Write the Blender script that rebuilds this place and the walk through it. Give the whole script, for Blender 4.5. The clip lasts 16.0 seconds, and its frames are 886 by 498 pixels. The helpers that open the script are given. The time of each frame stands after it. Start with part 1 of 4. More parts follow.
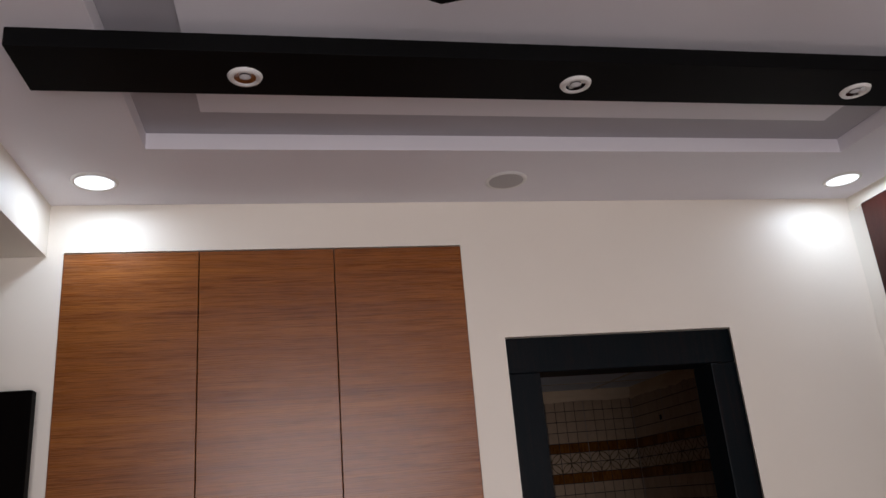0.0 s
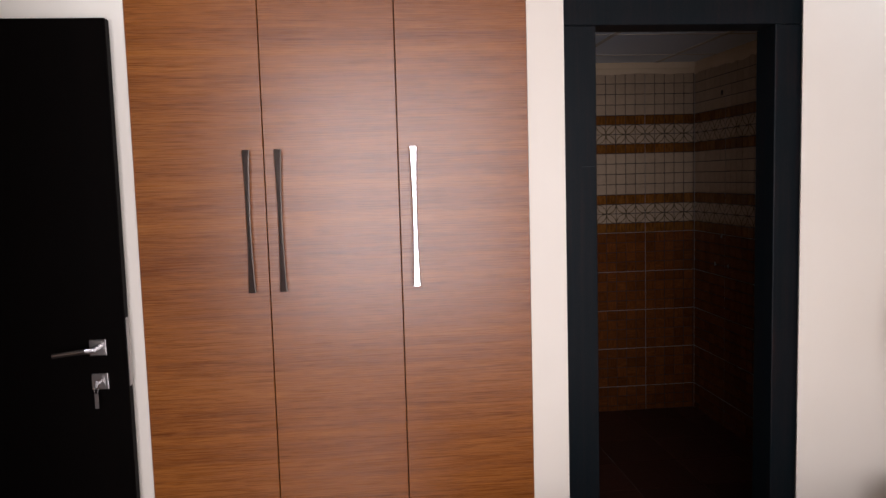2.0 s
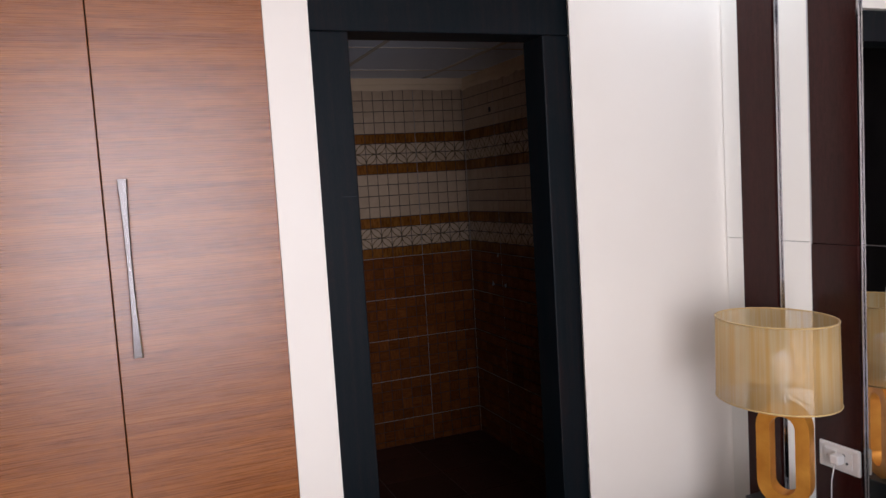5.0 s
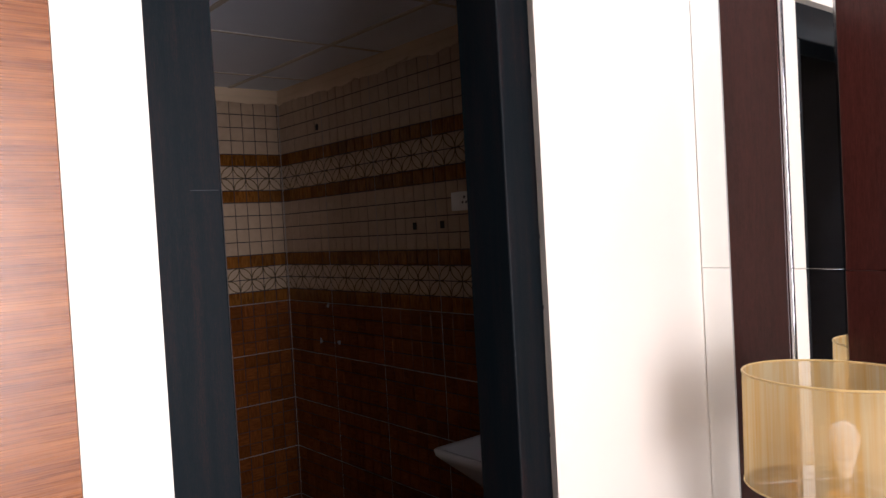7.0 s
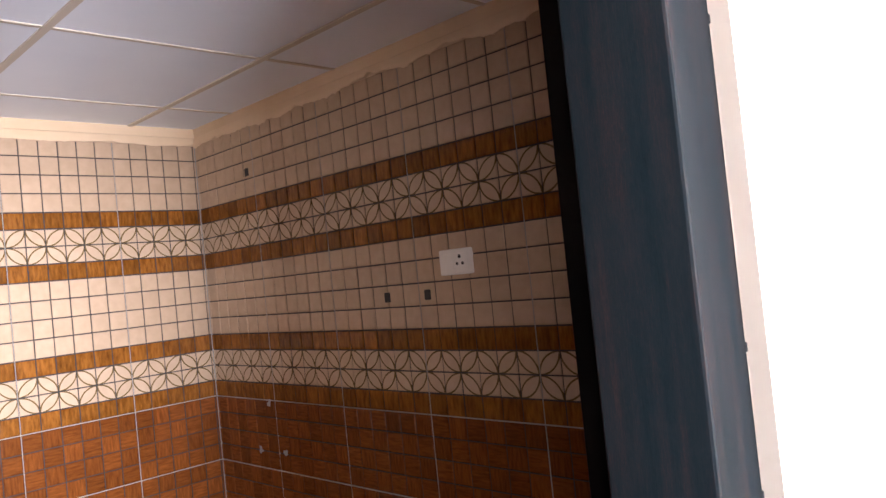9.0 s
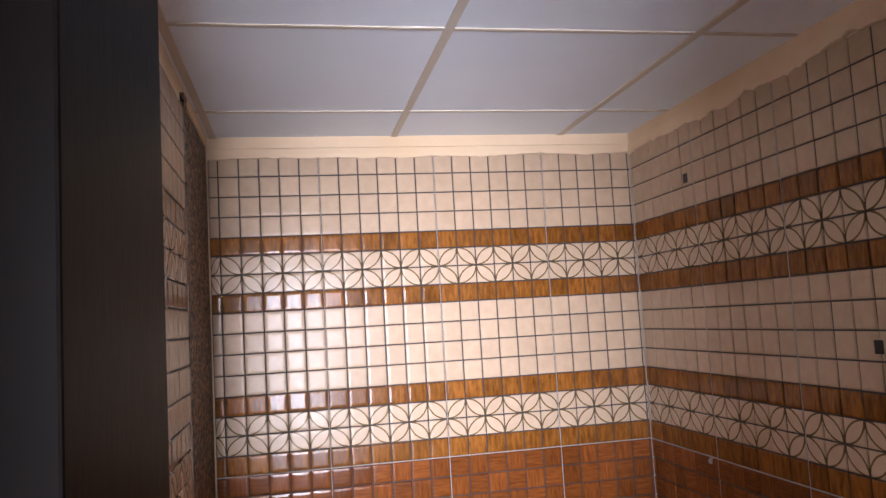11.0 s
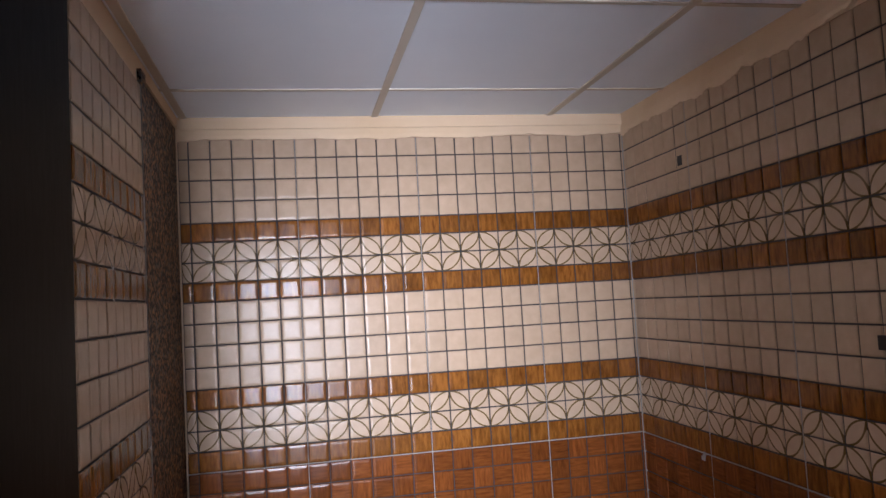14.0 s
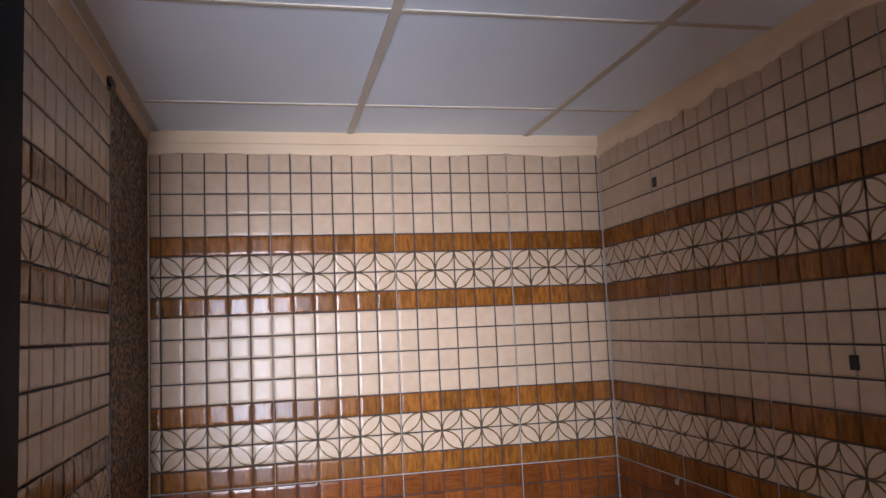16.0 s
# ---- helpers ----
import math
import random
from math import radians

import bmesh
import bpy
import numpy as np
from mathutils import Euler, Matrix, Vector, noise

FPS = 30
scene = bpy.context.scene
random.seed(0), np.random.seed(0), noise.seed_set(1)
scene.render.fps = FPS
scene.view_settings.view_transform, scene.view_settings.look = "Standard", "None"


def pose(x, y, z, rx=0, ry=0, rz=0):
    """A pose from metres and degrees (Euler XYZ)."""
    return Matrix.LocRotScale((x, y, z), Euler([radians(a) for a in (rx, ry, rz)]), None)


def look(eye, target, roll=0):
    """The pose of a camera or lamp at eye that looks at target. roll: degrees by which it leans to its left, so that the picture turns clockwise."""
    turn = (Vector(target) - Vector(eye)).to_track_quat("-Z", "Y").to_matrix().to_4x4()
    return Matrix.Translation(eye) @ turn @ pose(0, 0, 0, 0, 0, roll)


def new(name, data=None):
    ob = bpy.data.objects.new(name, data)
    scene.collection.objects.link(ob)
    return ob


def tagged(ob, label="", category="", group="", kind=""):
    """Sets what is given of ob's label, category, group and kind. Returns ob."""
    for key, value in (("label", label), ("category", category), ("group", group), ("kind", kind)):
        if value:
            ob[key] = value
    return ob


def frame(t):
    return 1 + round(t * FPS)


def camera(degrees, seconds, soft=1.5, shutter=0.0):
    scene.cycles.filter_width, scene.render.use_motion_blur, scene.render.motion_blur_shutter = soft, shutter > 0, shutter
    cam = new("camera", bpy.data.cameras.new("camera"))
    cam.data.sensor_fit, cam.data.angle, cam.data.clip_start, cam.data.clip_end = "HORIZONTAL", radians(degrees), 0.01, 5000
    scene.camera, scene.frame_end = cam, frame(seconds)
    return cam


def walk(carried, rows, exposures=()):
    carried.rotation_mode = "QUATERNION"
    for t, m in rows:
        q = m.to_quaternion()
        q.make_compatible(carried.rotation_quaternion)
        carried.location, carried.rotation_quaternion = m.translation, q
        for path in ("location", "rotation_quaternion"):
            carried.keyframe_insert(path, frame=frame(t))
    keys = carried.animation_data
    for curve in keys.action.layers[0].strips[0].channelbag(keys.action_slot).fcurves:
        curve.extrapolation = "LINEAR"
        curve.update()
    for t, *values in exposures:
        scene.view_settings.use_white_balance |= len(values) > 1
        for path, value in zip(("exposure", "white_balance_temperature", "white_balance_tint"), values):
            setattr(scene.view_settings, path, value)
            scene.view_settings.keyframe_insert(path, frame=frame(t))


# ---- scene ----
cam = camera(60.67, 16.0)
walk(cam, [
    (0, pose(-0.714, -2.459, 1.679, 108.33, 4.77, -10.36)),
    (0.5, pose(-0.737, -2.485, 1.676, 105.79, 4.89, -3.74)),
    (1, pose(-0.715, -2.518, 1.648, 98.26, 4.04, -3.98)),
    (1.5, pose(-0.699, -2.532, 1.611, 90.36, 2.79, -5.07)),
    (2, pose(-0.680, -2.533, 1.560, 84.72, 1.60, -5.75)),
    (2.5, pose(-0.621, -2.534, 1.529, 80.12, 1.61, -7.08)),
    (3, pose(-0.573, -2.544, 1.498, 76.35, 1.66, -10.76)),
    (3.5, pose(-0.518, -2.552, 1.500, 75.63, 2.19, -15.16)),
    (3.8, pose(-0.467, -2.532, 1.522, 77.95, 2.60, -18.05)),
    (4, pose(-0.430, -2.514, 1.538, 78.60, 2.83, -18.04)),
    (4.5, pose(-0.451, -2.365, 1.576, 82.63, 2.18, -16.49)),
    (5, pose(-0.501, -2.130, 1.603, 85.24, 3.49, -22.22)),
    (7.3, pose(-0.345, -0.927, 1.502, 88.66, 3.38, -40.18)),
    (7.5, pose(-0.296, -0.776, 1.501, 89.11, 4.15, -39.95)),
    (8, pose(-0.187, -0.565, 1.515, 89.72, 5.04, -43.04)),
    (8.5, pose(-0.101, -0.427, 1.545, 90.13, 5.18, -48.23)),
    (9, pose(0.046, -0.327, 1.590, 91.69, 5.80, -45.03)),
    (9.5, pose(0.194, -0.255, 1.613, 92.34, 5.41, -37.00)),
    (10, pose(0.336, -0.112, 1.602, 94.05, 5.40, -26.62)),
    (10.2, pose(0.345, -0.064, 1.614, 94.30, 5.18, -21.80)),
    (12.3, pose(0.477, 0.134, 1.661, 95.10, 2.57, -7.47)),
    (12.5, pose(0.484, 0.139, 1.654, 94.49, 1.24, -8.87)),
    (13, pose(0.502, 0.142, 1.642, 92.52, 2.98, -8.94)),
    (13.5, pose(0.506, 0.144, 1.656, 94.48, 3.69, -9.48)),
    (14, pose(0.480, 0.177, 1.670, 93.90, 3.28, -10.80)),
    (14.5, pose(0.504, 0.220, 1.659, 94.04, 2.84, -12.21)),
    (15, pose(0.518, 0.251, 1.652, 94.56, 2.35, -12.54)),
    (15.5, pose(0.503, 0.229, 1.648, 96.07, 2.31, -12.90)),
    (16, pose(0.504, 0.200, 1.637, 95.94, 2.53, -12.38)),
], exposures=[(0, -1.95, 6500, 10), (0.5, -1.85, 6500, 10), (1, -1.88, 6500, 10), (1.5, -1.5, 6500, 10), (2, -0.95, 6400, 10), (3, -0.72, 6100, 9), (4, -0.72, 5900, 8), (5, -0.85, 6000, 9),
    (7.3, 0.2, 6300, 10), (8, 1.2, 6300, 10), (8.5, 2.3, 6400, 10), (9, 2.75, 6200, 10), (9.5, 3.1, 6200, 10), (10, 3.0, 6100, 10), (12.5, 2.15, 5650, 6), (16, 2.08, 5600, 6)])

# plan, in metres: wardrobe wall at y = 0, bedroom at y < 0, bathroom beyond
RW, LW, SW = 1.465, -1.474, -4.3        # bedroom: right wall, left wall above the lobby, window wall
LOB = -2.55                            # far end of the entrance lobby
HC = 2.685                             # bedroom perimeter ceiling
WT = 0.13                              # thickness of the wall with the bathroom door
BX0, BX1, BY1 = 0.084, 1.776, 2.961    # bathroom
HB, ZB = 2.373, -0.24                  # bathroom ceiling and floor
DX0, DX1, DZ = -0.006, 0.853, 2.186       # outside of the bathroom door frame
IX0, IX1, IZ = 0.113, 0.754, 2.064     # its opening

# ---------------------------------------------------------------- world and light
world = bpy.data.worlds.new("sky")
scene.world = world
world.use_nodes = True
wn = world.node_tree.nodes
sky = wn.new("ShaderNodeTexSky")
sky.sky_type = 'NISHITA'
sky.sun_disc = False
sky.sun_elevation, sky.sun_rotation = radians(45), radians(200)
wn["Background"].inputs[1].default_value = 0.12
world.node_tree.links.new(sky.outputs[0], wn["Background"].inputs[0])


def area(name, m, sx, sy, power, colour, shape='RECTANGLE', spread=180):
    d = bpy.data.lights.new(name, 'AREA')
    d.shape, d.size, d.size_y, d.energy, d.color, d.spread = shape, sx, sy, power, colour, radians(spread)
    ob = new(name, d)
    ob.matrix_world = m
    return ob


WX0, WX1, WZ0, WZ1 = -1.35, 0.64, 0.30, 2.55     # bedroom window, out of view, placed by its reflections, two leaves
WXM = -0.52                                      # between the leaves; the west one is added to light the bathroom's right side
for wa, wb, power in ((WX0, WXM, 78), (WXM, WX1, 84)):
    area("window_daylight", look(((wa + wb) / 2, SW + 0.02, (WZ0 + WZ1) / 2), ((wa + wb) / 2, 0, (WZ0 + WZ1) / 2)), wb - wa, WZ1 - WZ0, power, (0.99, 0.93, 1.0), spread=140)
LAMPS = [(-1.297, -0.192), (1.301, -0.192)]
for lx, ly in LAMPS:
    area("downlight_glow", look((lx, ly, HC - 0.012), (lx, ly, 0)), 0.11, 0.11, 7.0, (0.72, 0.83, 1.0), 'DISK')

# ---------------------------------------------------------------- materials


def mat(name, colour=(.8, .8, .8), rough=0.5, metal=0.0, spec=0.5):
    m = bpy.data.materials.new(name)
    m.use_nodes = True
    b = m.node_tree.nodes["Principled BSDF"]
    b.inputs["Base Color"].default_value = (*colour, 1)
    b.inputs["Roughness"].default_value = rough
    b.inputs["Metallic"].default_value = metal
    b.inputs["Specular IOR Level"].default_value = spec
    return m, m.node_tree.nodes, m.node_tree.links, b


def coords(n, l, scale=(1, 1, 1), kind="Object"):
    tc, mp = n.new("ShaderNodeTexCoord"), n.new("ShaderNodeMapping")
    mp.inputs["Scale"].default_value = scale
    l.new(tc.outputs[kind], mp.inputs[0])
    return mp.outputs[0]


def noise_node(n, l, vec, scale, detail=4, rough=0.55):
    t = n.new("ShaderNodeTexNoise")
    t.inputs["Scale"].default_value, t.inputs["Detail"].default_value, t.inputs["Roughness"].default_value = scale, detail, rough
    l.new(vec, t.inputs["Vector"])
    return t.outputs["Fac"]


def ramp(n, l, fac, stops):
    r = n.new("ShaderNodeValToRGB")
    e = r.color_ramp.elements
    while len(e) < len(stops):
        e.new(0.5)
    for el, (p, c) in zip(e, stops):
        el.position, el.color = p, (*c, 1)
    l.new(fac, r.inputs[0])
    return r.outputs[0]


def math_node(n, l, op, a, b=None):
    m = n.new("ShaderNodeMath")
    m.operation = op
    for i, v in enumerate((a, b)):
        if v is None:
            continue
        if isinstance(v, (int, float)):
            m.inputs[i].default_value = v
        else:
            l.new(v, m.inputs[i])
    return m.outputs[0]


def bump(n, l, b, height, strength=0.2, dist=0.002):
    k = n.new("ShaderNodeBump")
    k.inputs["Strength"].default_value, k.inputs["Distance"].default_value = strength, dist
    l.new(height, k.inputs["Height"])
    l.new(k.outputs[0], b.inputs["Normal"])


def mix(n, l, fac, a, b, mode='MIX'):
    m = n.new("ShaderNodeMix")
    m.data_type, m.blend_type = 'RGBA', mode
    for sock, v in ((m.inputs[0], fac), (m.inputs[6], a), (m.inputs[7], b)):
        if isinstance(v, (int, float)):
            sock.default_value = v
        elif isinstance(v, tuple):
            sock.default_value = (*v, 1)
        else:
            l.new(v, sock)
    return m.outputs[2]


def paint(name, a, b, rough=0.6, grain=260):
    m, n, l, s = mat(name, a, rough)
    v = coords(n, l)
    l.new(ramp(n, l, noise_node(n, l, v, 2.3, 5), [(0.3, a), (0.75, b)]), s.inputs["Base Color"])
    bump(n, l, s, noise_node(n, l, v, grain, 3), 0.12, 0.001)
    return m


def wood(name, stops, stretch, rough, scale=1.0, coat=0.0, per_object=False):
    m, n, l, s = mat(name, stops[0][1], rough)
    v = coords(n, l, stretch)
    if per_object:
        oi, add = n.new("ShaderNodeObjectInfo"), n.new("ShaderNodeVectorMath")
        add.operation = 'MULTIPLY_ADD'
        cb = n.new("ShaderNodeCombineXYZ")
        for i in range(3):
            l.new(oi.outputs["Random"], cb.inputs[i])
        add.inputs[1].default_value = (31, 17, 23)
        l.new(cb.outputs[0], add.inputs[0])
        l.new(v, add.inputs[2])
        v = add.outputs[0]
    broad, fine = noise_node(n, l, v, 1.1 * scale, 6, 0.65), noise_node(n, l, v, 19 * scale, 5, 0.7)
    hair = noise_node(n, l, v, 70 * scale, 3, 0.6)
    f = math_node(n, l, 'ADD', math_node(n, l, 'MULTIPLY', broad, 0.28), math_node(n, l, 'ADD', math_node(n, l, 'MULTIPLY', fine, 0.34), math_node(n, l, 'MULTIPLY', hair, 0.38)))
    c = ramp(n, l, f, stops)
    if per_object:
        h = n.new("ShaderNodeHueSaturation")
        l.new(c, h.inputs["Color"])
        l.new(math_node(n, l, 'ADD', math_node(n, l, 'MULTIPLY', oi.outputs["Random"], 0.7), 0.6), h.inputs["Value"])
        c = h.outputs[0]
    l.new(c, s.inputs["Base Color"])
    r = math_node(n, l, 'ADD', math_node(n, l, 'MULTIPLY', fine, 0.18), rough - 0.09)
    l.new(r, s.inputs["Roughness"])
    s.inputs["Coat Weight"].default_value = coat
    s.inputs["Coat Roughness"].default_value = 0.12
    bump(n, l, s, fine, 0.10, 0.001)
    return m


WALL = paint("cream_paint", (0.76, 0.695, 0.595), (0.79, 0.73, 0.63), 0.5)
# assumed tone for walls out of view, dark to weaken bounce into the bathroom
TAUPE = paint("low_bounce_taupe", (0.57, 0.50, 0.44), (0.61, 0.54, 0.47), 0.6)
CEIL = paint("ceiling_paint", (0.78, 0.75, 0.78), (0.81, 0.78, 0.80), 0.65)
COVE = paint("cove_grey", (0.42, 0.40, 0.42), (0.46, 0.44, 0.46), 0.7)
PLASTER = paint("bare_plaster", (0.58, 0.42, 0.26), (0.71, 0.55, 0.38), 0.75, 120)
LAMINATE = wood("teak_laminate", [(0.39, (0.075, 0.016, 0.003)), (0.46, (0.165, 0.046, 0.007)), (0.53, (0.245, 0.078, 0.012)), (0.61, (0.35, 0.128, 0.023))], (0.13, 1, 11), 0.28, 2.1)
CARCASS = wood("dark_carcass", [(0.3, (0.02, 0.01, 0.006)), (0.7, (0.05, 0.025, 0.015))], (1, 1, 6), 0.5)
WENGE = wood("wenge_frame", [(0.34, (0.0015, 0.003, 0.0042)), (0.50, (0.004, 0.0075, 0.0095)), (0.57, (0.013, 0.009, 0.009)), (0.67, (0.040, 0.016, 0.012))], (20, 20, 0.9), 0.42, 2.8)
BLACKDOOR = wood("black_door", [(0.30, (0.0010, 0.0010, 0.0010)), (0.75, (0.004, 0.0025, 0.002))], (8, 8, 0.6), 0.45, 1.4)
PANEL = wood("dark_gloss_panel", [(0.3, (0.014, 0.004, 0.003)), (0.7, (0.050, 0.013, 0.010))], (9, 9, 0.7), 0.14, 1.5)
PLANK = wood("merbau_plank", [(0.28, (0.018, 0.005, 0.003)), (0.5, (0.060, 0.016, 0.008)), (0.75, (0.15, 0.045, 0.018))], (0.9, 9, 9), 0.26, 1.4, 0.2, True)
SKIRT = wood("dark_skirting", [(0.28, (0.02, 0.006, 0.004)), (0.7, (0.09, 0.025, 0.012))], (0.8, 9, 9), 0.25, 1.5)
BLACK = paint("black_lacquer", (0.003, 0.003, 0.003), (0.005, 0.005, 0.005), 0.6)
BLACKBASE = paint("black_lamp_base", (0.004, 0.006, 0.007), (0.007, 0.009, 0.010), 0.36)
GROUT = paint("grout", (0.020, 0.018, 0.020), (0.045, 0.039, 0.042), 0.85, 400)
CEMENT = paint("pale_cement", (0.24, 0.22, 0.205), (0.34, 0.32, 0.30), 0.85, 300)
SCUFF = paint("scuffed_primer", (0.016, 0.018, 0.021), (0.026, 0.028, 0.031), 0.8, 300)
FLOORJOINT = paint("floor_joint", (0.20, 0.19, 0.185), (0.28, 0.265, 0.26), 0.85, 300)
WHITE = paint("white_gloss", (0.78, 0.77, 0.78), (0.82, 0.81, 0.82), 0.16, 40)
BANDING = paint("cream_banding", (0.66, 0.58, 0.42), (0.70, 0.62, 0.47), 0.3, 60)
PLASTIC = paint("white_plastic", (0.72, 0.70, 0.66), (0.76, 0.74, 0.70), 0.3, 60)
for dark, level in ((WENGE, 0.07), (BLACKDOOR, 0.02), (BLACK, 0.05), (LAMINATE, 0.48), (PANEL, 0.22)):
    dark.node_tree.nodes["Principled BSDF"].inputs["Specular IOR Level"].default_value = level
DARKHOLE = mat("dark_hole", (0.01, 0.009, 0.008), 0.8)[0]
CHROME = mat("chrome", (0.42, 0.41, 0.42), 0.10, 1.0)[0]
STEEL = mat("brushed_steel", (0.45, 0.43, 0.42), 0.28, 1.0)[0]
CERAMIC = mat("white_ceramic", (0.80, 0.79, 0.77), 0.08)[0]
MIRROR = mat("mirror", (0.90, 0.91, 0.90), 0.015, 1.0)[0]
GLAZE = mat("lens_glass", (0.7, 0.7, 0.7), 0.1)[0]


def gold():
    m, n, l, s = mat("gold_paint", (0.55, 0.24, 0.05), 0.38, 0.55)
    f = noise_node(n, l, coords(n, l, (1, 1, 1)), 14, 4)
    l.new(ramp(n, l, f, [(0.3, (0.62, 0.24, 0.028)), (0.7, (0.80, 0.37, 0.055))]), s.inputs["Base Color"])
    return m


GOLD = gold()


def shade_cloth():
    m, n, l, s = mat("shade_cloth", (0.72, 0.56, 0.33), 0.7)
    v = coords(n, l, (11, 11, 0.2))
    f = noise_node(n, l, v, 4.0, 4, 0.7)
    c = ramp(n, l, f, [(0.36, (0.86, 0.56, 0.19)), (0.62, (0.92, 0.77, 0.47))])
    l.new(c, s.inputs["Base Color"])
    tr, ms, tp, m2 = n.new("ShaderNodeBsdfTranslucent"), n.new("ShaderNodeMixShader"), n.new("ShaderNodeBsdfTransparent"), n.new("ShaderNodeMixShader")
    l.new(c, tr.inputs[0])
    ms.inputs[0].default_value = 0.50
    l.new(s.outputs[0], ms.inputs[1]), l.new(tr.outputs[0], ms.inputs[2])
    m2.inputs[0].default_value = 0.60
    l.new(ms.outputs[0], m2.inputs[1]), l.new(tp.outputs[0], m2.inputs[2])
    l.new(m2.outputs[0], n["Material Output"].inputs[0])
    return m


SHADE = shade_cloth()


def glow(name, colour, strength):
    m, n, l, s = mat(name, (0.9, 0.9, 0.9), 0.4)
    s.inputs["Emission Color"].default_value = (*colour, 1)
    s.inputs["Emission Strength"].default_value = strength
    return m


LED = glow("led_diffuser", (0.86, 0.93, 1.0), 6.0)


def tile_square(name, a, b, rough=0.07, grain=(3, 3, 3), val=0.25, island=False):
    """Glazed square; shade varies a little from piece to piece."""
    m, n, l, s = mat(name, a, rough)
    v = coords(n, l, grain, "Object" if not island else "Generated")
    if island:
        rnd = n.new("ShaderNodeNewGeometry").outputs["Random Per Island"]
        v = coords(n, l, grain)
    else:
        rnd = n.new("ShaderNodeObjectInfo").outputs["Random"]
    add, cb = n.new("ShaderNodeVectorMath"), n.new("ShaderNodeCombineXYZ")
    for i in range(3):
        l.new(rnd, cb.inputs[i])
    add.operation = 'MULTIPLY_ADD'
    add.inputs[1].default_value = (37, 53, 71)
    l.new(cb.outputs[0], add.inputs[0]), l.new(v, add.inputs[2])
    f = noise_node(n, l, add.outputs[0], 9, 5, 0.6)
    c = ramp(n, l, f, [(0.3, a), (0.7, b)])
    h = n.new("ShaderNodeHueSaturation")
    l.new(c, h.inputs["Color"])
    l.new(math_node(n, l, 'ADD', math_node(n, l, 'MULTIPLY', rnd, val), 1 - val / 2), h.inputs["Value"])
    l.new(h.outputs[0], s.inputs["Base Color"])
    s.inputs["Specular IOR Level"].default_value = 0.16
    bump(n, l, s, noise_node(n, l, v, 14, 2), 0.06, 0.004)
    return m, n, l, s, h.outputs[0]


BEIGE = tile_square("beige_glaze", (0.40, 0.288, 0.192), (0.46, 0.334, 0.230), 0.24, (3, 3, 3), 0.08)[0]
BROWN = tile_square("brown_glaze", (0.095, 0.031, 0.005), (0.25, 0.097, 0.018), 0.18, (9, 9, 2), 0.45)[0]
BROWNLOW = tile_square("brown_wood_glaze", (0.090, 0.025, 0.006), (0.185, 0.058, 0.013), 0.17, (14, 14, 2), 0.42, True)[0]
BROWNCROSS = tile_square("brown_wood_glaze_crosswise", (0.090, 0.025, 0.006), (0.185, 0.058, 0.013), 0.17, (2, 2, 14), 0.42, True)[0]
FLOORTILE = tile_square("dark_floor_tile", (0.040, 0.016, 0.013), (0.085, 0.033, 0.023), 0.30, (6, 6, 6), 0.4)[0]


def flower_glaze():
    m, n, l, s, base = tile_square("flower_glaze", (0.42, 0.306, 0.210), (0.47, 0.346, 0.245), 0.24, (3, 3, 3), 0.06)
    uv = n.new("ShaderNodeUVMap").outputs[0]
    lines = None
    for c in ((1, 0, 0), (0, 1, 0)):
        d = n.new("ShaderNodeVectorMath")
        d.operation = 'DISTANCE'
        l.new(uv, d.inputs[0])
        d.inputs[1].default_value = c
        k = math_node(n, l, 'LESS_THAN', math_node(n, l, 'ABSOLUTE', math_node(n, l, 'SUBTRACT', d.outputs["Value"], 0.985)), 0.038)
        lines = k if lines is None else math_node(n, l, 'MAXIMUM', lines, k)
    l.new(mix(n, l, lines, base, (0.13, 0.085, 0.030)), s.inputs["Base Color"])
    return m


FLOWER = flower_glaze()


def granite():
    m, n, l, s = mat("speckled_granite", (0.05, 0.04, 0.035), 0.55, 0.0, 0.15)
    v = coords(n, l)
    vo = n.new("ShaderNodeTexVoronoi")
    vo.inputs["Scale"].default_value = 105
    l.new(v, vo.inputs["Vector"])
    c = ramp(n, l, vo.outputs["Color"], [(0.2, (0.006, 0.006, 0.006)), (0.45, (0.02, 0.012, 0.009)), (0.62, (0.34, 0.17, 0.07)), (0.8, (0.12, 0.11, 0.10))])
    l.new(c, s.inputs["Base Color"])
    return m


GRANITE = granite()


def fabric(name, a, b, scale, rough=0.85, weave=500, swirl=False, strength=0.5):
    m, n, l, s = mat(name, a, rough)
    v = coords(n, l)
    if swirl:
        w = n.new("ShaderNodeTexVoronoi")
        w.inputs["Scale"].default_value = scale
        l.new(v, w.inputs["Vector"])
        turn = math_node(n, l, 'ADD', math_node(n, l, 'MULTIPLY', w.outputs["Distance"], 11.0), math_node(n, l, 'MULTIPLY', noise_node(n, l, v, scale * 2.2, 4, 0.5), 30.0))
        petals = math_node(n, l, 'ADD', math_node(n, l, 'MULTIPLY', math_node(n, l, 'SINE', turn), 0.5), 0.5)
        f = math_node(n, l, 'ADD', math_node(n, l, 'MULTIPLY', petals, 0.65), math_node(n, l, 'MULTIPLY', noise_node(n, l, v, 60, 4), 0.35))
    else:
        f = noise_node(n, l, v, scale, 5)
    l.new(ramp(n, l, f, [(0.3, a), (0.7, b)]), s.inputs["Base Color"])
    s.inputs["Sheen Weight"].default_value = 0.2
    bump(n, l, s, f if swirl else noise_node(n, l, v, weave, 2), strength, 0.003)
    return m


